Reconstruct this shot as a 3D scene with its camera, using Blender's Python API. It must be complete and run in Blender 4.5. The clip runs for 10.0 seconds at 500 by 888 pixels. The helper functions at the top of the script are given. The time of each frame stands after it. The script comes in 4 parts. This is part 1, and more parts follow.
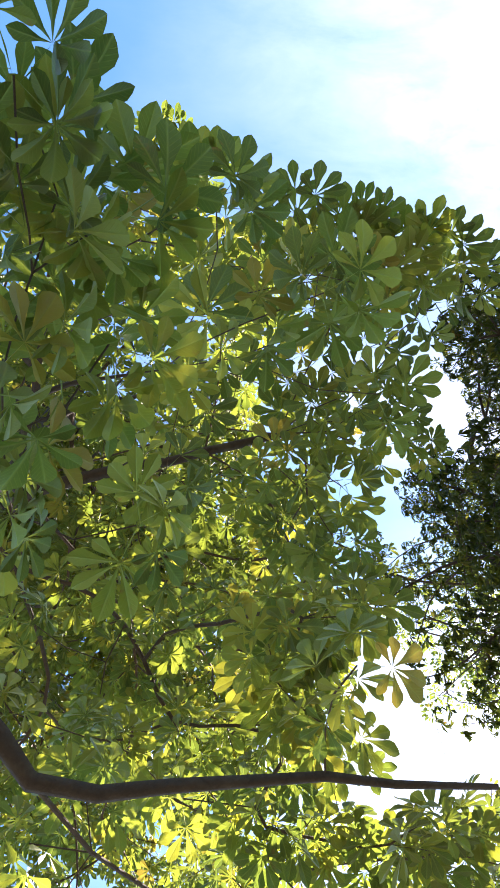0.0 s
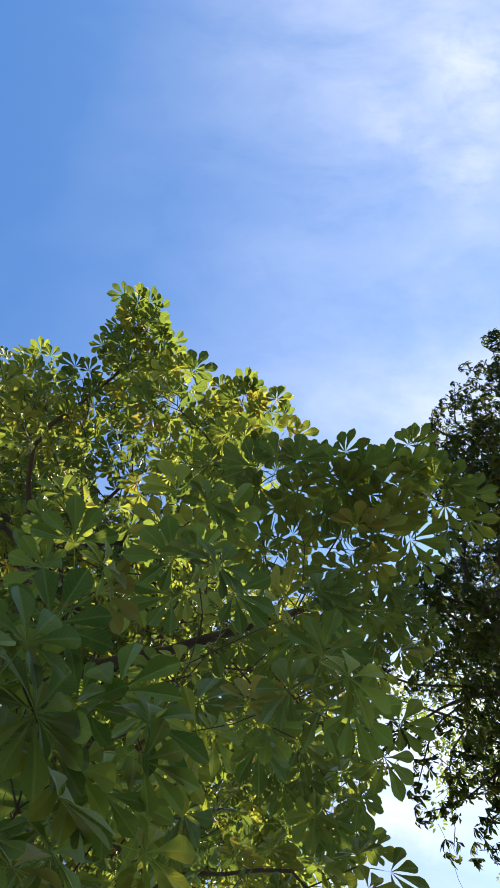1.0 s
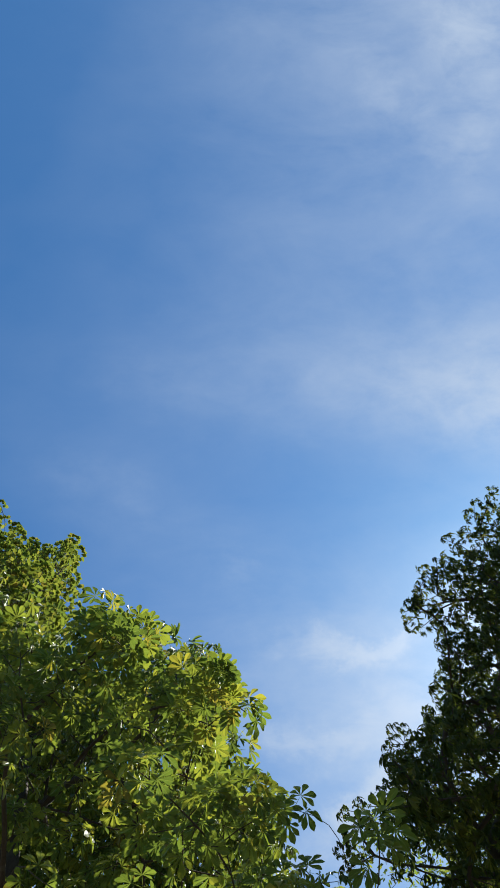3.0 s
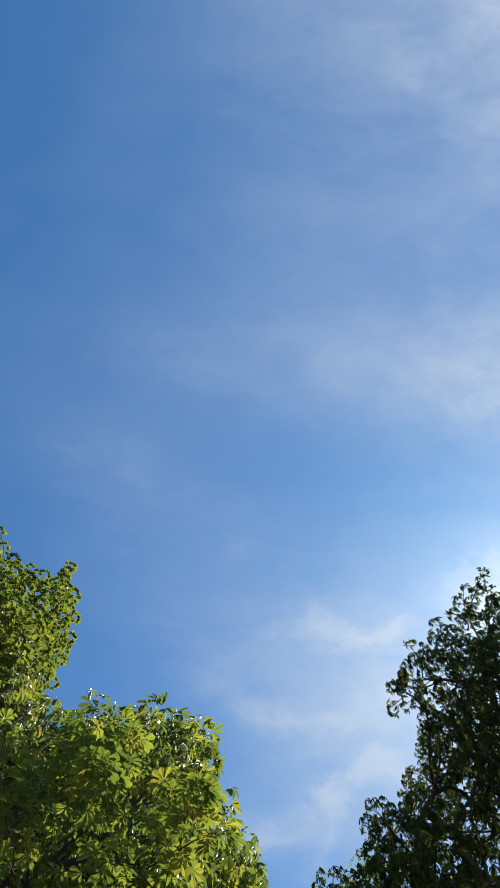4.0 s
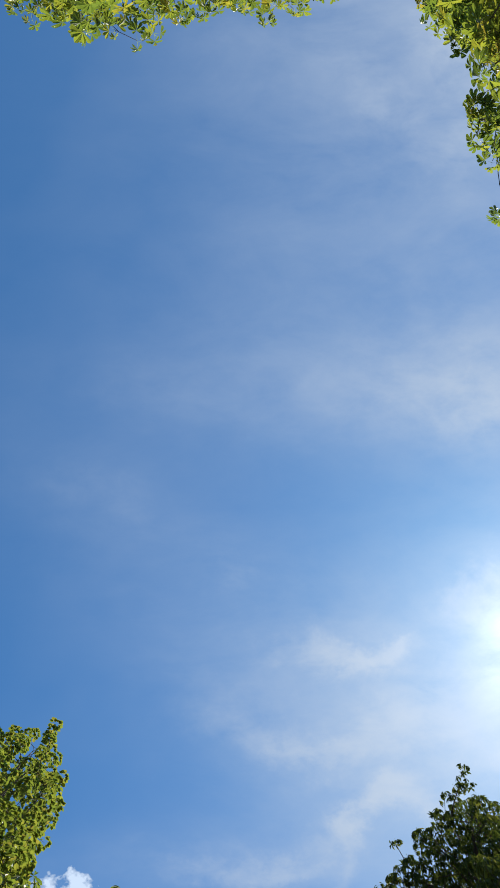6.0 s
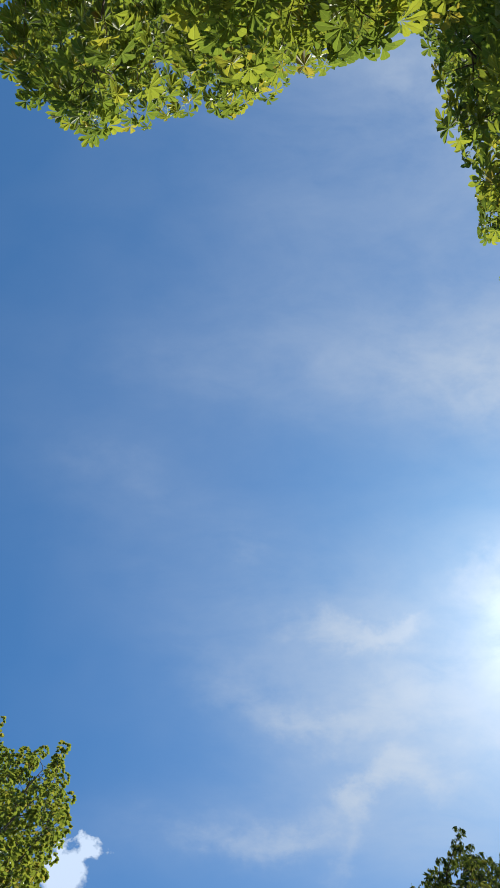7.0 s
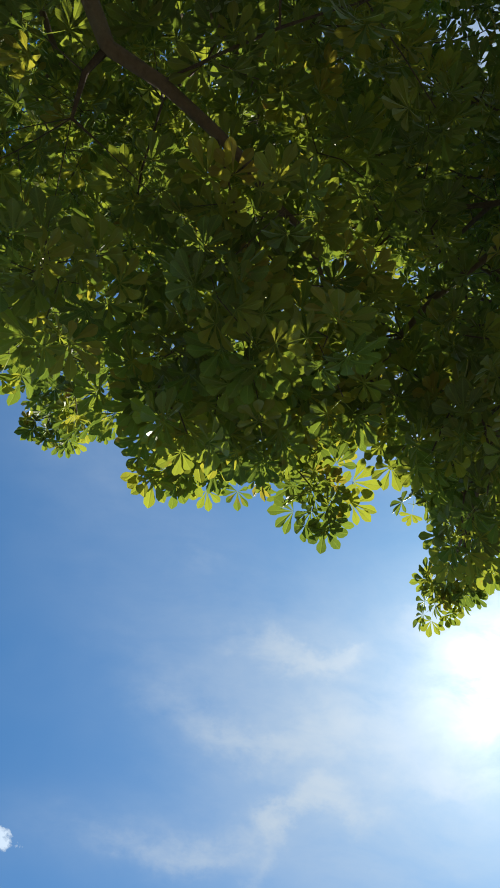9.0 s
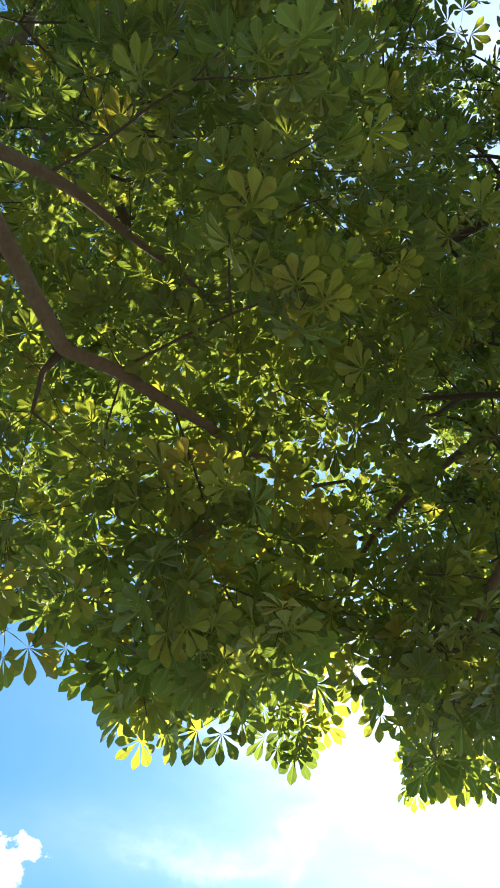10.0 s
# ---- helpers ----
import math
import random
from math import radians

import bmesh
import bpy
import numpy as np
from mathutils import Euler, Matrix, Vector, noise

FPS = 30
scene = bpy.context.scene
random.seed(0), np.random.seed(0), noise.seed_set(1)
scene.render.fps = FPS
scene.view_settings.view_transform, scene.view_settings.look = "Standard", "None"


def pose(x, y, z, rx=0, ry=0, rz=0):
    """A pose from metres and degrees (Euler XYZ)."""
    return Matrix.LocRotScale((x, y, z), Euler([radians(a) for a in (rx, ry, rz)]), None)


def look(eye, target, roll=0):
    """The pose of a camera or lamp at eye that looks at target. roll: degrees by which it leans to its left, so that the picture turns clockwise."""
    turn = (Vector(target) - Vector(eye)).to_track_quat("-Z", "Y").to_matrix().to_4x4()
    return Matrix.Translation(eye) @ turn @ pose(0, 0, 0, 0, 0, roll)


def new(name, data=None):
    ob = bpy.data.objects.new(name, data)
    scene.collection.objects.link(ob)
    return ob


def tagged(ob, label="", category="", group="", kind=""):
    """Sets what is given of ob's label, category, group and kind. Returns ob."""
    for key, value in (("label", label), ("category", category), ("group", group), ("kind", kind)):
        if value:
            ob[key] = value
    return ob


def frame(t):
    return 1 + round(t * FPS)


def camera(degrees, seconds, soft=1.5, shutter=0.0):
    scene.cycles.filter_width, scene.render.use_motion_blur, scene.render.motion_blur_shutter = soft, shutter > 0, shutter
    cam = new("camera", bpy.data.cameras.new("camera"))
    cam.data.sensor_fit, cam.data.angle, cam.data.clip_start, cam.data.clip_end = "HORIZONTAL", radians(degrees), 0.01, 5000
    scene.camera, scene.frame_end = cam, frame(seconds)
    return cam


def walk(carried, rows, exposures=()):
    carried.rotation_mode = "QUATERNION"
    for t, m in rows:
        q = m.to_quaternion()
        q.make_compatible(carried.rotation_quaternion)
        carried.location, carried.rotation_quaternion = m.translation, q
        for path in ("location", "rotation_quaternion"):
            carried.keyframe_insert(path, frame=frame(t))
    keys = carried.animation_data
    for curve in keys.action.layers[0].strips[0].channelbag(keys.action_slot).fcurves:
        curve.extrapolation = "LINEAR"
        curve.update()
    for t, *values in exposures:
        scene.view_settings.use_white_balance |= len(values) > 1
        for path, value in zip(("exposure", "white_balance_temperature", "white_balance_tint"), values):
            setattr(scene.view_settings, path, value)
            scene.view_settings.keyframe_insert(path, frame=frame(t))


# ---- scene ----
# ---- the camera and its walk: it looks up at the sky and is carried towards -Y ----
cam = camera(41.0, 10.0, soft=1.6)
PATH = [
    (0, 0.000, -0.000, 1.578, 180.28, -0.88, -5.65),
    (0.3, -0.024, -0.369, 1.562, 179.00, -2.23, -1.79),
    (0.5, -0.028, -0.591, 1.594, 180.48, -1.25, 0.06),
    (0.8, -0.073, -0.946, 1.577, 180.76, -0.42, 0.04),
    (1, -0.070, -1.173, 1.590, 180.86, -0.15, -2.65),
    (1.3, -0.081, -1.515, 1.614, 178.59, -0.12, -3.40),
    (1.5, -0.080, -1.756, 1.604, 179.35, -1.48, -1.14),
    (1.8, -0.050, -2.134, 1.611, 179.55, 0.24, 2.13),
    (2, -0.029, -2.386, 1.618, 178.66, 0.07, 0.24),
    (2.3, 0.012, -2.744, 1.642, 179.03, 0.51, -4.72),
    (2.5, 0.013, -2.983, 1.644, 178.54, -0.10, -4.17),
    (2.8, 0.024, -3.341, 1.629, 178.99, -0.48, -2.18),
    (3, 0.032, -3.572, 1.610, 178.76, -0.04, -1.98),
    (3.2, 0.036, -3.805, 1.561, 178.95, -0.50, -5.14),
    (4.3, 0.078, -5.108, 1.602, 176.58, -0.58, -4.61),
    (4.5, 0.091, -5.346, 1.604, 178.19, 0.97, -5.47),
    (4.6, 0.101, -5.467, 1.603, 177.30, 0.55, -4.22),
    (5, 0.140, -5.947, 1.614, 178.79, 0.09, -3.09),
    (5.2, 0.176, -6.189, 1.592, 179.22, 0.47, -2.02),
    (5.5, 0.210, -6.546, 1.581, 179.35, -0.16, -1.71),
    (5.7, 0.230, -6.780, 1.594, 179.67, 0.36, -0.92),
    (6.8, 0.315, -8.057, 1.603, 177.60, -0.41, -2.37),
    (7, 0.323, -8.289, 1.582, 177.38, -0.83, -2.16),
    (7.4, 0.360, -8.752, 1.666, 176.24, 1.08, -3.01),
    (7.5, 0.326, -8.863, 1.639, 176.01, 1.77, -3.82),
    (7.8, 0.309, -9.211, 1.619, 175.82, 1.93, -7.37),
    (8, 0.293, -9.443, 1.607, 176.42, 0.69, -7.38),
    (8.3, 0.268, -9.809, 1.594, 178.61, 1.23, -7.46),
    (8.5, 0.259, -10.039, 1.602, 178.93, 1.29, -7.36),
    (8.7, 0.256, -10.287, 1.594, 177.47, 1.77, -9.03),
    (9, 0.279, -10.658, 1.604, 178.31, 1.32, -10.46),
    (9.3, 0.302, -11.019, 1.611, 177.88, 0.51, -7.15),
    (9.5, 0.321, -11.260, 1.614, 179.92, 0.05, -6.56),
    (9.8, 0.341, -11.620, 1.582, 178.11, 0.10, -7.30),
    (10, 0.353, -11.862, 1.554, 178.99, -0.49, -9.35),
]
EXPOSURES = [
    (0, 2.39, 6750, 25), (0.3, 2.36, 6750, 24), (0.6, 2.04, 6700, 22), (1, 1.50, 6650, 19), (1.5, 1.07, 6480, 14),
    (2.2, 0.85, 6280, 11), (3, 0.78, 6250, 9), (4.3, 0.73, 6300, 9), (7, 0.71, 6400, 9), (8.6, 0.68, 6520, 6),
    (9.1, 0.82, 6650, 5), (9.5, 1.12, 6700, 4), (9.8, 1.80, 6700, 11), (10, 2.08, 6700, 12),
]
walk(cam, [(t, pose(x, y, z, rx, ry, rz)) for t, x, y, z, rx, ry, rz in PATH], EXPOSURES)

# ---- light: one sun high to the +X side, and a blue sky with thin clouds ----
SUN_WAY = Vector((0.432, 0.271, 0.863)).normalized()
SUN_STRENGTH = 5.0
SKY_STRENGTH = 0.078


def node_maker(tree):
    """A short way to add nodes: mk(type, inputs by index or name, properties)."""
    def mk(kind, inputs=None, **props):
        nd = tree.nodes.new(kind)
        for key, value in props.items():
            if key == "operation":
                nd.operation = value
            elif key == "blend_type":
                nd.blend_type = value
            elif key == "data_type":
                nd.data_type = value
        for key, value in (inputs or {}).items():
            if isinstance(value, bpy.types.NodeSocket):
                tree.links.new(value, nd.inputs[key])
            else:
                nd.inputs[key].default_value = value
        return nd
    return mk


def build_world():
    w = bpy.data.worlds.new("sky")
    scene.world = w
    w.use_nodes = True
    tree = w.node_tree
    tree.nodes.clear()
    mk = node_maker(tree)

    def math_op(op, a, b=0.0, c=0.0):
        return mk("ShaderNodeMath", {0: a, 1: b, 2: c}, operation=op).outputs[0]

    sky = tree.nodes.new("ShaderNodeTexSky")
    sky.sky_type = "NISHITA"
    sky.sun_disc = False
    sky.sun_elevation = math.asin(SUN_WAY.z)
    sky.sun_rotation = math.atan2(SUN_WAY.x, SUN_WAY.y)
    sky.air_density, sky.dust_density, sky.ozone_density = 1.0, 0.35, 1.6

    way = mk("ShaderNodeTexCoord").outputs["Generated"]
    sep = mk("ShaderNodeSeparateXYZ", {0: way}).outputs
    up = math_op("MAXIMUM", sep[2], 0.04)
    # the cloud layer is a flat sheet over the place: its plan is the way divided by its height
    plan = mk("ShaderNodeCombineXYZ", {0: math_op("DIVIDE", sep[0], up), 1: math_op("DIVIDE", sep[1], up), 2: 0.0}).outputs[0]

    def fbm(scale, detail, rough, offset=(0, 0, 0), angle=0.0, stretch=(1, 1, 1), distortion=0.0):
        mp = mk("ShaderNodeMapping", {"Vector": plan, "Location": offset, "Rotation": (0, 0, angle), "Scale": stretch})
        return mk("ShaderNodeTexNoise", {"Vector": mp.outputs[0], "Scale": scale, "Detail": detail,
                                         "Roughness": rough, "Distortion": distortion}).outputs[0]

    # a warp that frays the edges of the streaks
    warp = mk("ShaderNodeTexNoise", {"Vector": plan, "Scale": 6.0, "Detail": 5.0, "Roughness": 0.6}).outputs[1]
    warp = mk("ShaderNodeVectorMath", {0: warp, 1: (0.5, 0.5, 0.5)}, operation="SUBTRACT").outputs[0]
    warp = mk("ShaderNodeVectorMath", {0: warp, 1: (0.10, 0.10, 0.0)}, operation="MULTIPLY").outputs[0]
    frayed = mk("ShaderNodeVectorMath", {0: plan, 1: warp}, operation="ADD").outputs[0]
    warp2 = mk("ShaderNodeTexNoise", {"Vector": plan, "Scale": 22.0, "Detail": 6.0, "Roughness": 0.65}).outputs[1]
    warp2 = mk("ShaderNodeVectorMath", {0: warp2, 1: (0.5, 0.5, 0.5)}, operation="SUBTRACT").outputs[0]
    warp2 = mk("ShaderNodeVectorMath", {0: warp2, 1: (0.085, 0.085, 0.0)}, operation="MULTIPLY").outputs[0]
    frayed = mk("ShaderNodeVectorMath", {0: frayed, 1: warp2}, operation="ADD").outputs[0]

    def streak(x, y, long, wide, angle, gain, source):
        """A soft patch of cloud at plan (x, y)."""
        shift = mk("ShaderNodeVectorMath", {0: source, 1: (x, y, 0)}, operation="SUBTRACT").outputs[0]
        mp = mk("ShaderNodeMapping", {"Vector": shift, "Rotation": (0, 0, -angle), "Scale": (1, 1, 1)}).outputs[0]
        mp = mk("ShaderNodeVectorMath", {0: mp, 1: (1 / long, 1 / wide, 0)}, operation="MULTIPLY").outputs[0]
        r2 = mk("ShaderNodeVectorMath", {0: mp, 1: mp}, operation="DOT_PRODUCT").outputs["Value"]
        fall = math_op("EXPONENT", math_op("MULTIPLY", r2, -1.0))
        return math_op("MULTIPLY", fall, gain)

    wisps = fbm(5.0, 8.0, 0.62, (3.1, 1.7, 0), 0.35, (0.8, 1.6, 1), 0.4)
    fine = fbm(14.0, 7.0, 0.6, (0.4, 2.9, 0), 0.2, (0.8, 1.3, 1), 0.3)
    broad = fbm(1.6, 4.0, 0.55, (5.3, 0.2, 0), 0.0, (1, 1, 1), 0.2)
    veil = None
    # broad thin veils
    for x, y, long, wide, angle, gain in VEILS:
        s = streak(x, y, long, wide, angle, gain, plan)
        veil = s if veil is None else math_op("ADD", veil, s)
    veil = math_op("MULTIPLY", veil, math_op("MAXIMUM", math_op("ADD", math_op("MULTIPLY_ADD", wisps, 1.5, 0.0), math_op("MULTIPLY_ADD", fine, 0.7, -0.3)), 0.05))
    # denser knots and curls
    knots = None
    for x, y, long, wide, angle, gain in KNOTS:
        s = streak(x, y, long, wide, angle, gain, frayed)
        knots = s if knots is None else math_op("ADD", knots, s)
    knots = math_op("MULTIPLY", knots, math_op("MAXIMUM", math_op("MULTIPLY_ADD", fine, 4.4, -1.3), 0.0))
    puffs = None
    for x, y, long, wide, angle, gain in PUFFS:
        s = streak(x, y, long, wide, angle, gain, frayed)
        puffs = s if puffs is None else math_op("ADD", puffs, s)
    puffs = math_op("ADD", puffs, math_op("MULTIPLY", math_op("SUBTRACT", fine, 0.5), 1.3))
    puffs = math_op("MULTIPLY", math_op("MINIMUM", math_op("MAXIMUM", math_op("SUBTRACT", puffs, 0.36), 0.0), 0.5), 3.6)
    # the softer bank of cloud round the sun
    bank = None
    for x, y, long, wide, angle, gain in BANK:
        s = streak(x, y, long, wide, angle, gain, frayed)
        bank = s if bank is None else math_op("ADD", bank, s)
    bank = math_op("MULTIPLY", bank, math_op("MAXIMUM", math_op("MULTIPLY_ADD", fine, 2.6, -0.3), 0.0))
    everywhere = math_op("MULTIPLY", math_op("MAXIMUM", math_op("SUBTRACT", broad, 0.45), 0.0), 0.35)
    amount = math_op("ADD", math_op("ADD", math_op("ADD", veil, math_op("ADD", puffs, bank)), math_op("MAXIMUM", knots, 0.0)), everywhere)
    amount = math_op("SUBTRACT", 1.0, math_op("EXPONENT", math_op("MULTIPLY", amount, -1.0)))

    # cloud lit by the sun: brighter towards it
    toward = mk("ShaderNodeVectorMath", {0: way, 1: tuple(SUN_WAY)}, operation="DOT_PRODUCT").outputs["Value"]
    off = math_op("SUBTRACT", 1.0, toward)
    glow = math_op("EXPONENT", math_op("MULTIPLY", off, -45.0))
    core = math_op("EXPONENT", math_op("MULTIPLY", off, -330.0))
    core = math_op("MULTIPLY", core, math_op("MAXIMUM", math_op("MULTIPLY_ADD", fine, 4.5, -1.3), 0.1))
    lum = math_op("ADD", math_op("MULTIPLY", puffs, 1.3), math_op("MULTIPLY_ADD", glow, CLOUD_GLOW, CLOUD_BASE))
    lum = math_op("ADD", lum, math_op("MULTIPLY", core, CLOUD_CORE))
    cloud = mk("ShaderNodeVectorMath", {0: (0.79, 0.92, 1.11), 3: lum}, operation="SCALE").outputs[0]
    blue = mk("ShaderNodeVectorMath", {0: sky.outputs[0], 1: SKY_TINT}, operation="MULTIPLY").outputs[0]
    mix = mk("ShaderNodeMix", {0: amount, 6: blue, 7: cloud}, data_type="RGBA").outputs[2]
    # the haze round the sun
    halo = mk("ShaderNodeVectorMath", {0: (1.0, 0.98, 0.95), 3: math_op("ADD", math_op("MULTIPLY", glow, HALO), math_op("MULTIPLY", core, HALO * 6))},
              operation="SCALE").outputs[0]
    total = mk("ShaderNodeVectorMath", {0: mix, 1: halo}, operation="ADD").outputs[0]
    bg = mk("ShaderNodeBackground", {0: total, 1: SKY_STRENGTH})
    out = mk("ShaderNodeOutputWorld")
    tree.links.new(bg.outputs[0], out.inputs[0])


SKY_TINT = (0.52, 0.97, 1.24)
CLOUD_BASE, CLOUD_GLOW, CLOUD_CORE, HALO = 5.2, 3.2, 6.0, 0.03
# x, y, half length, half width, angle, thickness, in the plan of the cloud layer
VEILS = [
    (0.32, -0.62, 0.36, 0.20, 0.30, 0.80),
    (0.38, -0.09, 0.34, 0.10, -0.03, 0.80),
    (0.40, -0.30, 0.30, 0.20, 0.10, 0.35),
    (0.50, 0.30, 0.24, 0.24, 0.40, 0.95),
    (0.20, 0.42, 0.22, 0.15, 0.35, 0.85),
    (0.08, -0.35, 0.30, 0.34, 0.50, 0.14),
    (0.42, 0.55, 0.30, 0.22, -0.50, 0.45),
    (-0.10, 0.20, 0.30, 0.14, 0.45, 0.13),
    (0.02, 0.64, 0.26, 0.06, -0.05, 0.30),
]
KNOTS = [
    (0.145, 0.330, 0.075, 0.024, 0.06, 0.86),
    (0.200, 0.338, 0.039, 0.019, -0.05, 1.09),
    (0.238, 0.320, 0.021, 0.012, -0.45, 0.86),
    (0.005, 0.435, 0.086, 0.039, 0.60, 0.22),
    (0.090, 0.478, 0.057, 0.021, 0.22, 0.45),
    (0.150, 0.472, 0.046, 0.021, -0.25, 0.45),
    (0.209, 0.446, 0.063, 0.042, -0.40, 0.55),
    (0.285, 0.430, 0.069, 0.060, -0.30, 0.55),
    (0.165, 0.577, 0.039, 0.021, -0.65, 0.86),
    (0.218, 0.545, 0.053, 0.021, -0.45, 1.17),
    (0.275, 0.542, 0.041, 0.021, 0.30, 0.78),
    (0.165, 0.630, 0.018, 0.075, 0.20, 0.39),
    (0.095, 0.625, 0.069, 0.024, -0.55, 0.39),
    (0.000, 0.645, 0.092, 0.024, 0.03, 0.35),
    (0.300, -0.605, 0.053, 0.060, 0.40, 0.62),
    (0.320, -0.470, 0.034, 0.090, 0.20, 0.31),
    (0.200, -0.500, 0.092, 0.027, 0.70, 0.23),
    (0.280, -0.075, 0.130, 0.050, -0.10, 0.22),
    (0.360, -0.085, 0.069, 0.068, 0.20, 0.55),
    (-0.100, -0.063, 0.149, 0.040, 0.10, 0.04),
    (-0.013, 0.196, 0.034, 0.024, 0.80, 0.10),
    (-0.200, 0.095, 0.092, 0.030, 0.35, 0.06),
]
PUFFS = [
    (-0.268, 0.712, 0.036, 0.022, -0.60, 1.0), (-0.237, 0.690, 0.014, 0.014, 0.0, 0.7), (-0.288, 0.738, 0.034, 0.028, 0.0, 1.0),
]
BANK = [
    (0.365, 0.240, 0.060, 0.032, -0.45, 1.0), (0.44, 0.23, 0.060, 0.045, 0.20, 1.2), (0.46, 0.33, 0.075, 0.110, 0.20, 1.8),
    (0.43, 0.475, 0.050, 0.030, 0.10, 1.5), (0.37, 0.40, 0.050, 0.080, 0.20, 0.6),
]
build_world()

sun = new("sun", bpy.data.lights.new("sun", "SUN"))
sun.data.energy, sun.data.angle, sun.data.color = SUN_STRENGTH, radians(0.6), (1.0, 0.95, 0.86)
sun.matrix_world = look(SUN_WAY * 60, (0, 0, 0))


# ---- materials ----
def material(name):
    m = bpy.data.materials.new(name)
    m.use_nodes = True
    m.node_tree.nodes.clear()
    return m, node_maker(m.node_tree)


def leaf_material(name, stops, veined=True, passing=0.46, sheen=1.0):
    """A thin leaf: light passes through it; colours vary from leaf to leaf; ribs, side veins and brown spots."""
    m, mk = material(name)
    tree = m.node_tree

    def math_op(op, a, b=0.0, c=0.0):
        return mk("ShaderNodeMath", {0: a, 1: b, 2: c}, operation=op).outputs[0]

    island = mk("ShaderNodeNewGeometry").outputs["Random Per Island"]
    own = mk("ShaderNodeObjectInfo").outputs["Random"]
    pick = math_op("FRACT", math_op("ADD", island, own))
    ramp = tree.nodes.new("ShaderNodeValToRGB")
    els = ramp.color_ramp.elements
    while len(els) < len(stops):
        els.new(0.5)
    for e, (at, col) in zip(els, stops):
        e.position, e.color = at, (*col, 1)
    tree.links.new(pick, ramp.inputs[0])
    place = mk("ShaderNodeNewGeometry").outputs["Position"]
    mottle = mk("ShaderNodeTexNoise", {"Vector": place, "Scale": 22.0, "Detail": 4.0, "Roughness": 0.6}).outputs[0]
    spots = mk("ShaderNodeTexNoise", {"Vector": place, "Scale": 7.0, "Detail": 6.0, "Roughness": 0.68}).outputs[0]
    colour = mk("ShaderNodeMix", {0: math_op("MULTIPLY", mottle, 0.45), 6: ramp.outputs[0],
                                  7: (0.115, 0.150, 0.030, 1)}, data_type="RGBA").outputs[2]
    brown = math_op("MULTIPLY", math_op("SMOOTH_MIN", math_op("MAXIMUM", math_op("MULTIPLY", math_op("SUBTRACT", spots, 0.63), 14.0), 0.0), 1.0, 0.1), 0.75)
    colour = mk("ShaderNodeMix", {0: brown, 6: colour, 7: (0.16, 0.085, 0.030, 1)}, data_type="RGBA").outputs[2]
    bump_in = mottle
    if veined:
        uv = mk("ShaderNodeSeparateXYZ", {0: mk("ShaderNodeUVMap").outputs[0]}).outputs
        across = math_op("ABSOLUTE", uv[1])
        rib = math_op("SUBTRACT", 1.0, math_op("MINIMUM", math_op("MULTIPLY", across, 14.0), 1.0))
        slant = math_op("FRACT", math_op("SUBTRACT", math_op("MULTIPLY", uv[0], 11.0), math_op("MULTIPLY", across, 5.0)))
        side = math_op("SUBTRACT", 1.0, math_op("MINIMUM", math_op("MULTIPLY", math_op("ABSOLUTE", math_op("SUBTRACT", slant, 0.5)), 7.0), 1.0))
        vein = math_op("MAXIMUM", rib, math_op("MULTIPLY", side, 0.45))
        colour = mk("ShaderNodeMix", {0: math_op("MULTIPLY", vein, 0.3), 6: colour, 7: (0.20, 0.24, 0.075, 1)},
                    data_type="RGBA").outputs[2]
        bump_in = math_op("ADD", math_op("MULTIPLY", vein, -1.0), math_op("MULTIPLY", mottle, 0.6))
    bump = mk("ShaderNodeBump", {"Strength": 0.35, "Distance": 0.004, "Height": bump_in}).outputs[0]
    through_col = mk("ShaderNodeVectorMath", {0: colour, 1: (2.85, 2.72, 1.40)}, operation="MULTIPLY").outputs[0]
    face_col = mk("ShaderNodeVectorMath", {0: colour, 1: (1.0, 0.86, 0.54)}, operation="MULTIPLY").outputs[0]
    diffuse = mk("ShaderNodeBsdfDiffuse", {"Color": face_col, "Normal": bump})
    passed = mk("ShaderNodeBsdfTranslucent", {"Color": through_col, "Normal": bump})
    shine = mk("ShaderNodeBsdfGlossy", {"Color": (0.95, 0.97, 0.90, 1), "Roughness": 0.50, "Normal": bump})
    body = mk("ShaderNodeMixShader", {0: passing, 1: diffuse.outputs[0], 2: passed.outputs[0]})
    graze = mk("ShaderNodeLayerWeight", {"Blend": 0.5}).outputs["Facing"]
    gloss = math_op("MULTIPLY_ADD", math_op("POWER", graze, 4.0), 0.30 * sheen, 0.03 * sheen)
    both = mk("ShaderNodeMixShader", {0: gloss, 1: body.outputs[0], 2: shine.outputs[0]})
    out = mk("ShaderNodeOutputMaterial")
    tree.links.new(both.outputs[0], out.inputs[0])
    return m


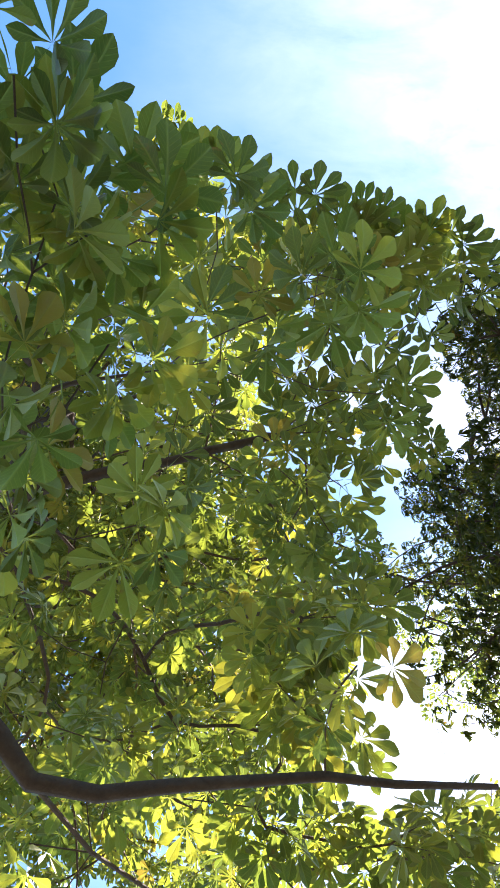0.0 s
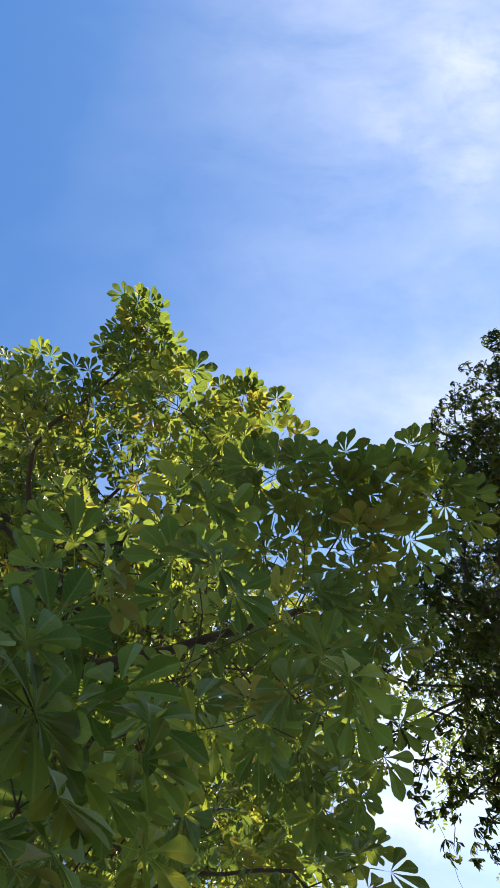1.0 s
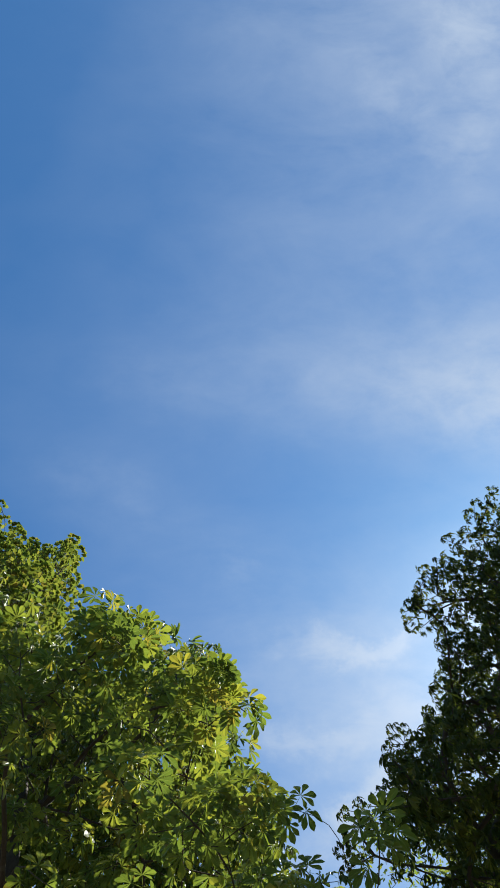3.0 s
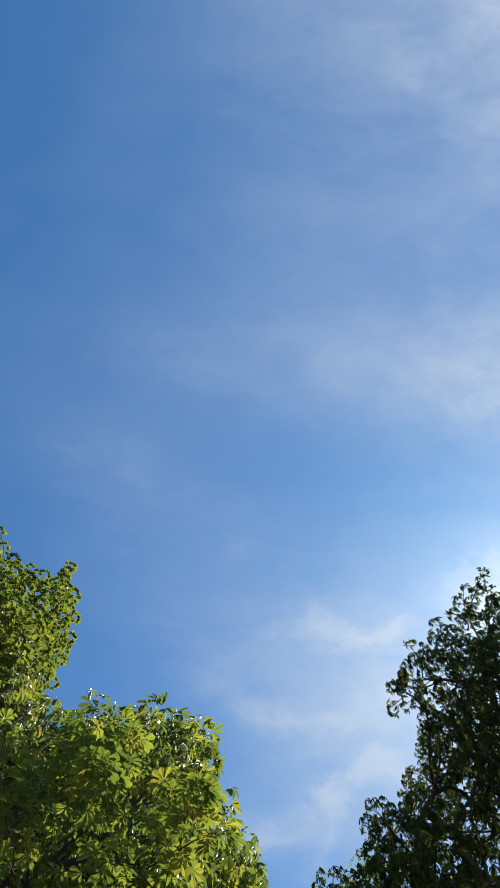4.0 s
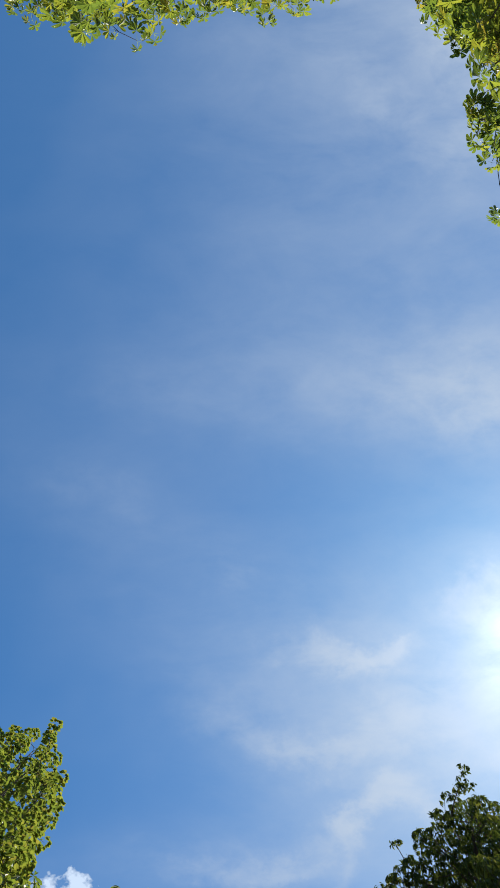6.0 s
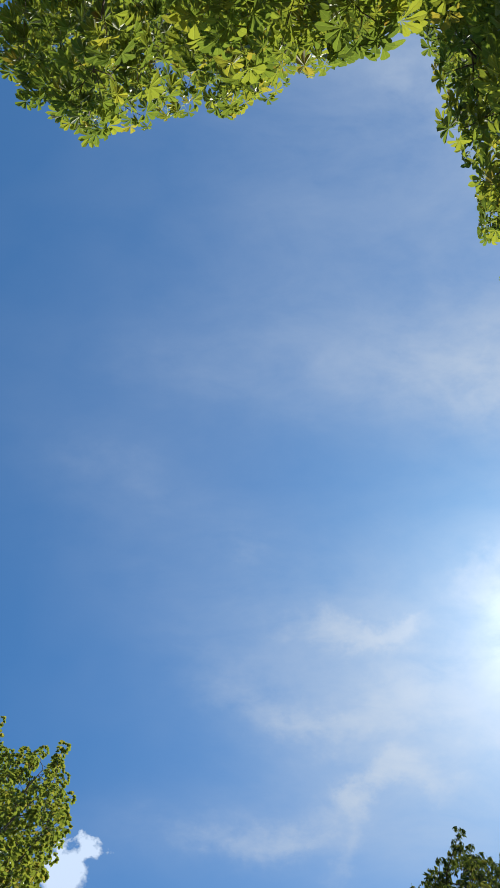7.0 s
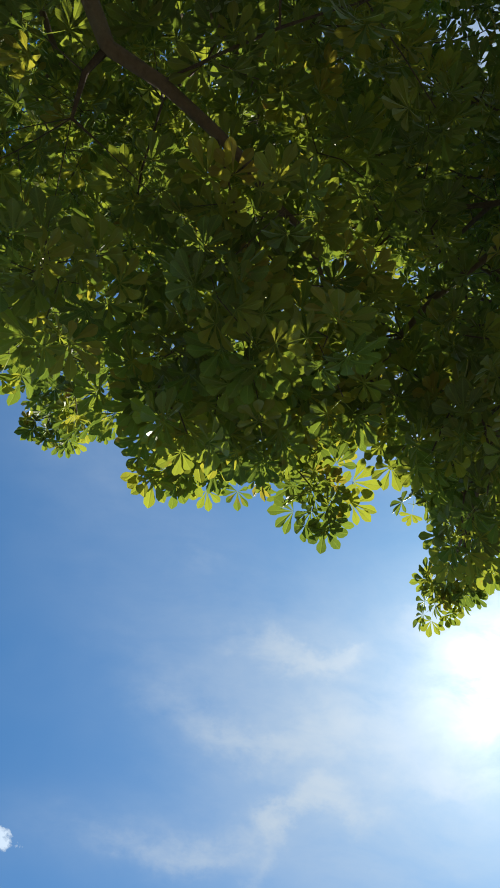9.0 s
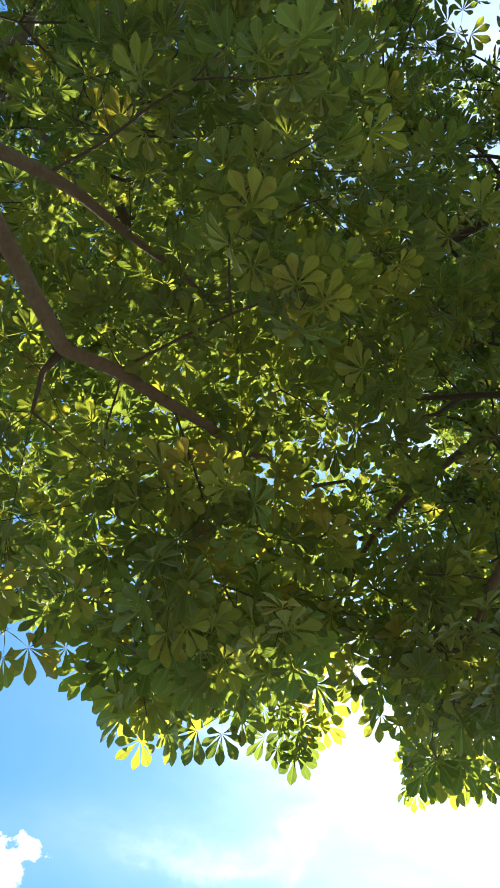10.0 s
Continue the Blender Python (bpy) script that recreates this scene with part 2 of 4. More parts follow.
def bark_material(name, dark, light, scale=9.0):
    m, mk = material(name)
    tree = m.node_tree
    place = mk("ShaderNodeTexCoord").outputs["Object"]
    mp = mk("ShaderNodeMapping", {"Vector": place, "Scale": (1, 1, 0.35)}).outputs[0]
    ridges = mk("ShaderNodeTexNoise", {"Vector": mp, "Scale": scale * 3, "Detail": 8.0, "Roughness": 0.65}).outputs[0]
    patches = mk("ShaderNodeTexNoise", {"Vector": place, "Scale": scale * 0.5, "Detail": 4.0, "Roughness": 0.55}).outputs[0]
    colour = mk("ShaderNodeMix", {0: ridges, 6: (*dark, 1), 7: (*light, 1)}, data_type="RGBA").outputs[2]
    lichen = mk("ShaderNodeMath", {0: mk("ShaderNodeMath", {0: patches, 1: 0.56}, operation="SUBTRACT").outputs[0], 1: 4.0}, operation="MULTIPLY").outputs[0]
    lichen = mk("ShaderNodeClamp", {0: lichen}).outputs[0]
    colour = mk("ShaderNodeMix", {0: mk("ShaderNodeMath", {0: lichen, 1: 0.4}, operation="MULTIPLY").outputs[0], 6: colour, 7: (0.19, 0.19, 0.13, 1)}, data_type="RGBA").outputs[2]
    bump = mk("ShaderNodeBump", {"Strength": 0.8, "Distance": 0.02, "Height": ridges}).outputs[0]
    b = mk("ShaderNodeBsdfPrincipled", {"Base Color": colour, "Roughness": 0.9, "Normal": bump})
    out = mk("ShaderNodeOutputMaterial")
    tree.links.new(b.outputs[0], out.inputs[0])
    return m


def ground_material():
    m, mk = material("lawn")
    tree = m.node_tree
    place = mk("ShaderNodeTexCoord").outputs["Object"]
    big = mk("ShaderNodeTexNoise", {"Vector": place, "Scale": 0.5, "Detail": 6.0, "Roughness": 0.6}).outputs[0]
    small = mk("ShaderNodeTexNoise", {"Vector": place, "Scale": 30.0, "Detail": 6.0, "Roughness": 0.7}).outputs[0]
    col = mk("ShaderNodeMix", {0: big, 6: (0.062, 0.065, 0.037, 1), 7: (0.122, 0.108, 0.073, 1)}, data_type="RGBA").outputs[2]
    col = mk("ShaderNodeMix", {0: mk("ShaderNodeMath", {0: small, 1: 0.5}, operation="MULTIPLY").outputs[0], 6: col, 7: (0.100, 0.080, 0.050, 1)}, data_type="RGBA").outputs[2]
    bump = mk("ShaderNodeBump", {"Strength": 0.6, "Distance": 0.03, "Height": small}).outputs[0]
    b = mk("ShaderNodeBsdfPrincipled", {"Base Color": col, "Roughness": 0.95, "Normal": bump})
    out = mk("ShaderNodeOutputMaterial")
    tree.links.new(b.outputs[0], out.inputs[0])
    return m


CHESTNUT_LEAF = leaf_material("chestnut_leaf", [
    (0.00, (0.034, 0.060, 0.016)), (0.35, (0.062, 0.096, 0.020)), (0.62, (0.104, 0.132, 0.023)),
    (0.88, (0.155, 0.172, 0.028)), (0.975, (0.215, 0.192, 0.032)), (1.00, (0.170, 0.120, 0.030))], sheen=1.1)
SMALL_LEAF = leaf_material("small_leaf", [
    (0.00, (0.050, 0.085, 0.022)), (0.50, (0.085, 0.125, 0.028)), (1.00, (0.150, 0.165, 0.035))], veined=False)
ROUND_LEAF = leaf_material("round_leaf", [
    (0.00, (0.045, 0.064, 0.016)), (0.50, (0.078, 0.098, 0.020)), (0.9, (0.125, 0.130, 0.028)), (1.00, (0.140, 0.105, 0.035))], veined=False)
# backlit shade put into the colours; the last stops stand for sunlit leaves
SHADED_LEAF = leaf_material("shaded_leaf", [
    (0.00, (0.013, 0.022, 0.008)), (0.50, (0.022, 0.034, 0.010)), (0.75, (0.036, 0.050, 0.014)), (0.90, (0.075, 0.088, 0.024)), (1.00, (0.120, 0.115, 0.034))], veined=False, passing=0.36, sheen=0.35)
# chestnut bark darkened in its colour, for limbs in shade against the sky
SHADED_BARK = bark_material("shaded_bark", (0.022, 0.016, 0.012), (0.085, 0.060, 0.042))
BARK = bark_material("chestnut_bark", (0.050, 0.033, 0.022), (0.20, 0.140, 0.090))
TWIG_BARK = bark_material("twig_bark", (0.040, 0.028, 0.020), (0.13, 0.085, 0.055), 30.0)


# ---- the ground: one sheet to the horizon, with a gentle unevenness near by ----
def build_ground():
    bm = bmesh.new()
    rings = [0, 1.5, 3, 5, 7.5, 10, 13, 17, 22, 30, 45, 80, 160, 400, 1000, 2500]
    spokes = 48
    loops = []
    for r in rings[1:]:
        loop = []
        for k in range(spokes):
            a = 2 * math.pi * k / spokes
            x, y = r * math.cos(a), r * math.sin(a) - 6
            z = 0.05 * noise.noise((x * 0.25, y * 0.25, 0)) if r < 60 else 0.0
            loop.append(bm.verts.new((x, y, z)))
        loops.append(loop)
    mid = bm.verts.new((0, -6, 0))
    for k in range(spokes):
        bm.faces.new((mid, loops[0][k], loops[0][(k + 1) % spokes]))
        for a, b in zip(loops, loops[1:]):
            bm.faces.new((a[k], b[k], b[(k + 1) % spokes], a[(k + 1) % spokes]))
    me = bpy.data.meshes.new("ground")
    bm.to_mesh(me)
    bm.free()
    me.materials.append(ground_material())
    for p in me.polygons:
        p.use_smooth = True
    return tagged(new("ground", me), "short bleached grass and dry pale earth under the trees", "ground", kind="structure")


build_ground()


# ---- leaves ----
def leaflet(points, faces, uvs, angle, length, width, slope, bend, hub, detail, roll=0.0):
    """One leaflet of a hand-shaped leaf: narrow at the hub, broadest near its end, with a short point and a fold along its rib.
    It leaves the hub downwards by slope and bends on by bend (radians)."""
    if detail == 2:
        side = [(0.28, 0.20), (0.50, 0.58), (0.70, 0.97), (0.83, 0.92), (0.94, 0.46)]
        mids = [0.38, 0.72]
    elif detail == 1:
        side = [(0.36, 0.34), (0.68, 0.98), (0.84, 0.86), (0.95, 0.34)]
        mids = [0.70]
    elif detail == 0:
        side = [(0.54, 0.80), (0.82, 0.88)]
        mids = []
    else:
        side = [(0.58, 1.0)]
        mids = []
    ca, sa = math.cos(angle), math.sin(angle)

    def put(u, v):
        x = length * u * math.cos(slope + 0.4 * bend * u)
        y = v * width * length
        z = -length * u * math.sin(slope + 0.5 * bend * u) + (0.30 * abs(v) + roll * v) * width * length
        points.append((ca * x - sa * y, sa * x + ca * y, z))
        uvs.append((u, v))
        return len(points) - 1
    mid = [put(u, 0.0) for u in mids]
    tip = put(1.0, 0.0)
    for sign in (1, -1):
        rim = [put(u, sign * v * 0.5) for u, v in side]
        chain = [hub] + rim + [tip]
        if detail == 2:
            tris = [(hub, mid[0], rim[0]), (mid[0], rim[1], rim[0]), (mid[0], mid[1], rim[1]), (mid[1], rim[2], rim[1]),
                    (mid[1], rim[3], rim[2]), (mid[1], rim[4], rim[3]), (mid[1], tip, rim[4])]
        elif detail == 1:
            tris = [(mid[0], b, a) for a, b in zip(chain, chain[1:])]
        else:
            tris = [(hub, b, a) for a, b in zip(chain[1:], chain[2:])]
        faces.extend(t if sign > 0 else t[::-1] for t in tris)


def hand_leaf(seed, detail=1, slope=0.05, bend=0.4, wide=(0.34, 0.41)):
    """A hand-shaped leaf of five to seven leaflets with its stalk; the hub at the origin, one unit long."""
    rnd = random.Random(seed)
    points, faces, uvs = [(0, 0, 0)], [], [(0, 0)]
    spread = [(0, 1.0), (37, 0.97), (-37, 0.95), (74, 0.86), (-74, 0.84)]
    if seed % 3:
        spread += [(114, 0.62), (-114, 0.60)]
    for a, length in spread:
        leaflet(points, faces, uvs, radians(a + rnd.uniform(-6, 6)), length * rnd.uniform(0.92, 1.06),
                rnd.uniform(*wide), slope * rnd.uniform(0.6, 1.4) + rnd.uniform(-0.12, 0.16), bend * rnd.uniform(0.5, 1.5), 0, detail, rnd.uniform(-0.3, 0.3))
    k = len(points)
    if detail > 0:
        points += [(-0.45, 0.014, -0.04), (-0.45, -0.014, -0.04), (-0.45, 0, -0.07), (-0.75, 0, -0.13)]
        uvs += [(0.0, 0.0)] * 4
        faces += [(0, k, k + 1), (0, k + 1, k + 2), (k, k + 3, k + 1), (k + 1, k + 3, k + 2)]
    else:
        points += [(-0.75, 0.02, -0.12), (-0.75, -0.02, -0.13)]
        uvs += [(0.0, 0.0)] * 2
        faces += [(0, k, k + 1)]
    return np.array(points), np.array(faces), np.array(uvs)


def oval_leaf(seed, wide=1.0):
    """A small pointed oval leaf with a fold."""
    p = [(0, 0, 0), (0.35, 0.2, 0.04), (0.72, 0.17, 0.0), (1, 0, -0.12), (0.72, -0.17, 0.0), (0.35, -0.2, 0.04), (0.5, 0, -0.03)]
    f = [(6, b, a) for a, b in ((0, 1), (1, 2), (2, 3), (3, 4), (4, 5), (5, 0))]
    p = np.array(p, float) * (1, wide, 1)
    return p, np.array(f)[:, ::-1], p[:, :2]


HAND_LEAVES = [hand_leaf(k, 1, a, b) for k, a, b in ((0, 0.03, 0.2), (1, 0.08, 0.3), (2, 0.12, 0.4), (4, 0.25, 0.6))]
HAND_LEAVES_NEAR = [hand_leaf(k, 2, a, b) for k, a, b in ((0, 0.03, 0.2), (1, 0.08, 0.3), (2, 0.12, 0.4), (4, 0.2, 0.5))]
HAND_LEAVES_HIGH = [hand_leaf(k, 0, a, b) for k, a, b in ((0, 0.1, 0.3), (1, 0.2, 0.5), (2, 0.3, 0.7), (4, 0.4, 0.9))]
SLENDER_LEAVES = [hand_leaf(k, -1, a, b, (0.21, 0.28)) for k, a, b in ((0, 0.5, 0.7), (1, 0.7, 0.8), (2, 0.9, 0.7), (4, 1.1, 0.5))]
HANGING_LEAVES = [hand_leaf(k, 0, a, b, (0.25, 0.32)) for k, a, b in ((0, 0.3, 0.8), (1, 0.42, 0.9), (2, 0.55, 1.0), (4, 0.75, 0.9))]
OVAL_LEAVES = [oval_leaf(0)]
ROUND_LEAVES = [oval_leaf(0, 1.9), oval_leaf(1, 1.6)]


def mesh_from(name, verts, tris, mat, uvs=None, smooth=False):
    me = bpy.data.meshes.new(name)
    me.vertices.add(len(verts))
    me.vertices.foreach_set("co", np.ascontiguousarray(verts, dtype=np.float32).ravel())
    n = len(tris)
    me.loops.add(3 * n)
    me.loops.foreach_set("vertex_index", np.ascontiguousarray(tris, dtype=np.int32).ravel())
    me.polygons.add(n)
    me.polygons.foreach_set("loop_start", np.arange(0, 3 * n, 3, dtype=np.int32))
    me.polygons.foreach_set("use_smooth", np.full(n, smooth, dtype=bool))
    if uvs is not None:
        layer = me.uv_layers.new(name="leaf")
        layer.uv.foreach_set("vector", np.ascontiguousarray(uvs[np.asarray(tris).ravel()], dtype=np.float32).ravel())
    me.update(calc_edges=True)
    me.validate()
    me.materials.append(mat)
    return me


def joined_leaves(name, templates, mats, mat):
    """All the leaves given by 4x4 poses, in one mesh."""
    V, F, U = [], [], []
    base = 0
    for k, (p, f, uv) in enumerate(templates):
        ms = mats[k::len(templates)]
        if not len(ms):
            continue
        v = np.einsum("nij,kj->nki", ms[:, :3, :3], p) + ms[:, None, :3, 3]
        n = len(ms)
        V.append(v.reshape(-1, 3))
        F.append((f[None] + (base + np.arange(n) * len(p))[:, None, None]).reshape(-1, 3))
        U.append(np.tile(uv, (n, 1)))
        base += n * len(p)
    return mesh_from(name, np.concatenate(V), np.concatenate(F), mat, np.concatenate(U))


# ---- wood ----
def tube(path, radii, sides, verts, tris, rnd, rough=0.0):
    """A tapered tube along a path, closed at its end; appended to verts and tris."""
    path = [Vector(p) for p in path]
    start = len(verts)
    x_axis = None
    for i, p in enumerate(path):
        a, b = path[max(i - 1, 0)], path[min(i + 1, len(path) - 1)]
        d = (b - a)
        d = d.normalized() if d.length > 1e-6 else Vector((0, 0, 1))
        if x_axis is None:
            x_axis = d.orthogonal().normalized()
        x_axis = (x_axis - d * x_axis.dot(d)).normalized()
        y_axis = d.cross(x_axis)
        for k in range(sides):
            ang = 2 * math.pi * k / sides
            r = radii[i] * (1 + rough * (rnd.random() - 0.5))
            q = p + (x_axis * math.cos(ang) + y_axis * math.sin(ang)) * r
            verts.append((q.x, q.y, q.z))
    for i in range(len(path) - 1):
        for k in range(sides):
            a = start + i * sides + k
            b = start + i * sides + (k + 1) % sides
            tris.append((a, b, b + sides))
            tris.append((a, b + sides, a + sides))
    end = start + (len(path) - 1) * sides
    for k in range(1, sides - 1):
        tris.append((end, end + k, end + k + 1))


class Skeleton:
    """A tree's wood as nodes with parents; every tip adds to the thickness of all that carries it."""

    def __init__(self, trunk, seed):
        self.rnd = random.Random(seed)
        self.at = np.zeros((30000, 3))
        self.root = np.zeros(30000)
        self.parent = []
        self.trunk_end = 0
        for i, p in enumerate(trunk):
            self.add(p, i - 1)
        self.trunk_end = len(trunk) - 1

    def add(self, p, parent):
        k = len(self.parent)
        self.at[k] = p
        self.root[k] = 0 if parent < 0 else self.root[parent] + np.linalg.norm(self.at[k] - self.at[parent])
        self.parent.append(parent)
        return k

    def nearest(self, p, first=0):
        return first + int(np.argmin(np.linalg.norm(self.at[first:len(self.parent)] - np.array(p), axis=1)))

    def line(self, p, k, step):
        a, p = self.at[k].copy(), np.array(p, float)
        count = max(1, int(round(np.linalg.norm(p - a) / step)))
        for i in range(1, count + 1):
            jit = np.array([self.rnd.uniform(-1, 1) for _ in range(3)]) * (0.02 if i < count else 0.0)
            k = self.add(a + (p - a) * i / count + jit, k)
        return k

    def reach(self, target, step, sag, first=0, weight=0.35):
        """Grow from the best node to the target along a bent way; returns the new tip."""
        n = len(self.parent)
        target = np.array(target, float)
        d = np.linalg.norm(self.at[first:n] - target, axis=1)
        low = np.maximum(self.at[first:n, 2] - target[2], 0)
        k = first + int(np.argmin(d + weight * self.root[first:n] + 0.35 * low))
        a = self.at[k].copy()
        length = np.linalg.norm(target - a)
        count = max(1, int(round(length / step)))
        back = self.parent[k]
        lead = a - self.at[back] if back >= 0 else np.array((0, 0, 1.0))
        lead = lead / (np.linalg.norm(lead) + 1e-9) * length * 0.28
        wob = [self.rnd.uniform(-1, 1) for _ in range(3)]
        for i in range(1, count + 1):
            s = i / count
            bend = 4 * s * (1 - s)
            p = a + (target - a) * s + lead * bend * (1 - s) + np.array((wob[0], wob[1], wob[2] * 0.5 + sag)) * length * 0.10 * bend
            if i < count:
                p = p + np.array([self.rnd.uniform(-1, 1) for _ in range(3)]) * step * 0.07
            k = self.add(p, k)
        return k

    def thickness(self, tips):
        n = len(self.parent)
        load = np.zeros(n)
        load[tips] += 1
        for k in range(n - 1, 0, -1):
            load[self.parent[k]] += load[k]
        return load


def grow_tree(name, label, category, trunk, masses, sprays, tips, leaves_per_tip, leaf_size, seed,
              templates, near_templates, leaf_mat, near_box=None, trunk_radius=0.24, spacing=0.39, twig=0.0042,
              droop=0.25, group="", tip_places=(), limb_ways=(), clearings=(), thinner=(), denser=(), sparse=(0.0, 0.0), swell=0.0, swell_high=0.0,
              high_templates=None, hollow=0.5, shell=0.75, high_from=7.0, sizes=((0, 1.0),), flat_below=0.0, shoots=(), bark=BARK):
    rnd = random.Random(seed)
    rng = np.random.default_rng(seed)
    thing = tagged(new(name), label, category, group=group)
    thing.location = trunk[0]
    base = np.array(trunk[0], float)
    sk = Skeleton(trunk, seed)
    lobes = np.array(list(masses) + list(sprays), float)
    lobes[:, 3] += swell + np.where(lobes[:, 2] > 7.5, swell_high, 0.0)
    centre = lobes[:, :3].mean(0)
    fork = max(1, len(trunk) // 2)
    limb_radius = {}
    for thick, way in limb_ways:
        k = sk.nearest(way[0], fork)
        for i, p in enumerate(way):
            first = len(sk.parent)
            k = sk.line(p, k, 0.25)
            for j in range(first, k + 1):
                limb_radius[j] = thick * (1 - 0.88 * (i + (j - k) / max(k + 1 - first, 1)) / len(way))
    # limbs to the heart of every mass, the nearest first
    order = sorted(range(len(masses)), key=lambda i: np.linalg.norm(lobes[i, :3] - np.array(trunk[fork])))
    for i in order:
        aim = lobes[i, :3] - np.array((0, 0, 0.25 * lobes[i, 3]))
        sk.reach(aim, 0.35, 0.5, fork)
    for i in range(len(masses), len(lobes)):
        sk.reach(lobes[i, :3], 0.3, 0.3, fork)
    # twig tips, thinly spaced through masses and sprays, denser towards the outside of the crown
    volume = lobes[:, 3] ** 2.4
    chosen = []
    grid = {}
    tries = 0
    while len(chosen) < tips and tries < tips * 40:
        tries += 1
        i = int(rng.choice(len(lobes), p=volume / volume.sum())) if tries % 3 else int(rng.integers(len(lobes)))
        v = rng.normal(size=3)
        v /= np.linalg.norm(v)
        r = lobes[i, 3]
        p = lobes[i, :3] + v * max(r - 0.12, 0.1) * rng.random() ** 0.42
        inner = np.max(lobes[:, 3] - np.linalg.norm(lobes[:, :3] - p, axis=1))
        if inner > shell and rng.random() < hollow:
            continue
        if any((p[0] - x) ** 2 + (p[1] - y) ** 2 + (p[2] - z) ** 2 < r * r for x, y, z, r in clearings):
            continue
        if p[2] < sparse[0] and rng.random() < sparse[1] and not any((p[0] - x) ** 2 + (p[1] - y) ** 2 + (p[2] - z) ** 2 < r * r for x, y, z, r in denser):
            continue
        if any((p[0] - x) ** 2 + (p[1] - y) ** 2 + (p[2] - z) ** 2 < r * r for x, y, z, r in thinner) and rng.random() < 0.6:
            continue
        key = tuple((p / spacing).astype(int))
        close = False
        for dx in (-1, 0, 1):
            for dy in (-1, 0, 1):
                for dz in (-1, 0, 1):
                    for q in grid.get((key[0] + dx, key[1] + dy, key[2] + dz), ()):
                        if (q[0] - p[0]) ** 2 + (q[1] - p[1]) ** 2 + (q[2] - p[2]) ** 2 < (spacing * 0.82) ** 2:
                            close = True
        if close:
            continue
        grid.setdefault(key, []).append(p)
        chosen.append(p)
    for p in tip_places:
        p = np.array(p, float)
        heart = lobes[int(np.argmin(np.linalg.norm(lobes[:, :3] - p, axis=1))), :3]
        chosen.append(p + (heart - p) / (np.linalg.norm(heart - p) + 1e-9) * 0.06)
    chosen.sort(key=lambda p: np.linalg.norm(p - centre))
    ends = [sk.reach(p, 0.22, 0.15, fork, 0.12) for p in chosen]
    for way in shoots:
        k = sk.nearest(way[0], fork)
        for p in way:
            k = sk.line(p, k, 0.12)
        ends.append(k)
    load = sk.thickness(ends)
    n = len(sk.parent)
    radius = np.maximum(twig * np.maximum(load, 1) ** 0.47, 0.003)
    for i in range(len(trunk)):
        s = i / (len(trunk) - 1)
        radius[i] = max(radius[i] if i > fork else 0, trunk_radius * (1 - 0.8 * s))
    radius[0] = trunk_radius * 1.35
    for k, r in limb_radius.items():
        radius[k] = r
    for k in range(1, n):
        radius[k] = min(radius[k], radius[sk.parent[k]] * (0.25 if sk.parent[k] in limb_radius and k not in limb_radius else 0.98))
    kids = [[] for _ in range(n)]
    for k in range(1, n):
        kids[sk.parent[k]].append(k)
    # soften the bends: every node moves towards its neighbours along the wood, but for trunk and tips
    heavy = [max(kids[k], key=lambda c: load[c]) if kids[k] else -1 for k in range(n)]
    for _ in range(2):
        old = sk.at.copy()
        for k in range(len(trunk), n):
            if heavy[k] >= 0 and k not in limb_radius:
                sk.at[k] = 0.25 * old[sk.parent[k]] + 0.5 * old[k] + 0.25 * old[heavy[k]]
    # chains of wood: the thickest child carries on
    chains = []
    todo = [(0, None)]
    while todo:
        k, before = todo.pop()
        chain = ([before] if before is not None else []) + [k]
        while kids[k]:
            main = k + 1 if k < sk.trunk_end else max(kids[k], key=lambda c: (c in limb_radius, load[c]))
            todo.extend((c, k) for c in kids[k] if c != main)
            k = main
            chain.append(k)
        chains.append(chain)
    bverts, btris = [], []
    limbs = []
    for chain in chains:
        pts = [sk.at[k] - base for k in chain]
        rr = [radius[k] for k in chain]
        if len(chain) > 1 and chain[0] != 0:
            rr[0] = min(rr[0], rr[1] * 1.15)
        if chain[0] == 0:
            v, t = [], []
            tube(pts, rr, 14, v, t, rnd, 0.16)
            me = mesh_from("trunk", np.array(v), np.array(t), bark, smooth=True)
            part = new("trunk", me)
            part.parent = thing
        elif rr[1] > 0.028:
            limbs.append((rr[1], pts, rr))
        else:
            tube(pts, rr, 6 if rr[1] > 0.014 else 4, bverts, btris, rnd)
    for r, pts, rr in limbs:
        v, t = [], []
        tube(pts, rr, 9, v, t, rnd, 0.12)
        part = new("limb", mesh_from("limb", np.array(v), np.array(t), bark, smooth=True))
        part.parent = thing
    twigs = tagged(new("fine_branching", mesh_from("fine_branching", np.array(bverts), np.array(btris), TWIG_BARK, smooth=True)), kind="stuff")
    twigs.parent = thing

    # leaves in rosettes round the twig tips
    poses = []
    tip_k = np.array(ends)
    for k in tip_k:
        p = sk.at[k] - base
        back = sk.at[sk.parent[k]] - base
        lead = p - back
        lead = lead / (np.linalg.norm(lead) + 1e-9)
        count = rnd.randint(*leaves_per_tip)
        turn = rnd.uniform(0, 6.28)
        outward = p + base - centre
        for j in range(count):
            az = turn + 6.283 * j / count + rnd.uniform(-0.35, 0.35)
            el = rnd.uniform(-0.45, 0.75)
            d = np.array((math.cos(az) * math.cos(el), math.sin(az) * math.cos(el), math.sin(el)))
            d = d + 0.45 * lead + 0.15 * outward / (np.linalg.norm(outward) + 1e-9)
            d /= np.linalg.norm(d)
            s = rnd.uniform(*leaf_size) * float(np.interp(p[2] + base[2], [a for a, _ in sizes], [b for _, b in sizes]))
            hub = p + d * s * 0.75 + np.array((0, 0, -0.05 * s))
            axis = d.copy()
            flat = p[2] + base[2] < flat_below and rnd.random() < 0.6
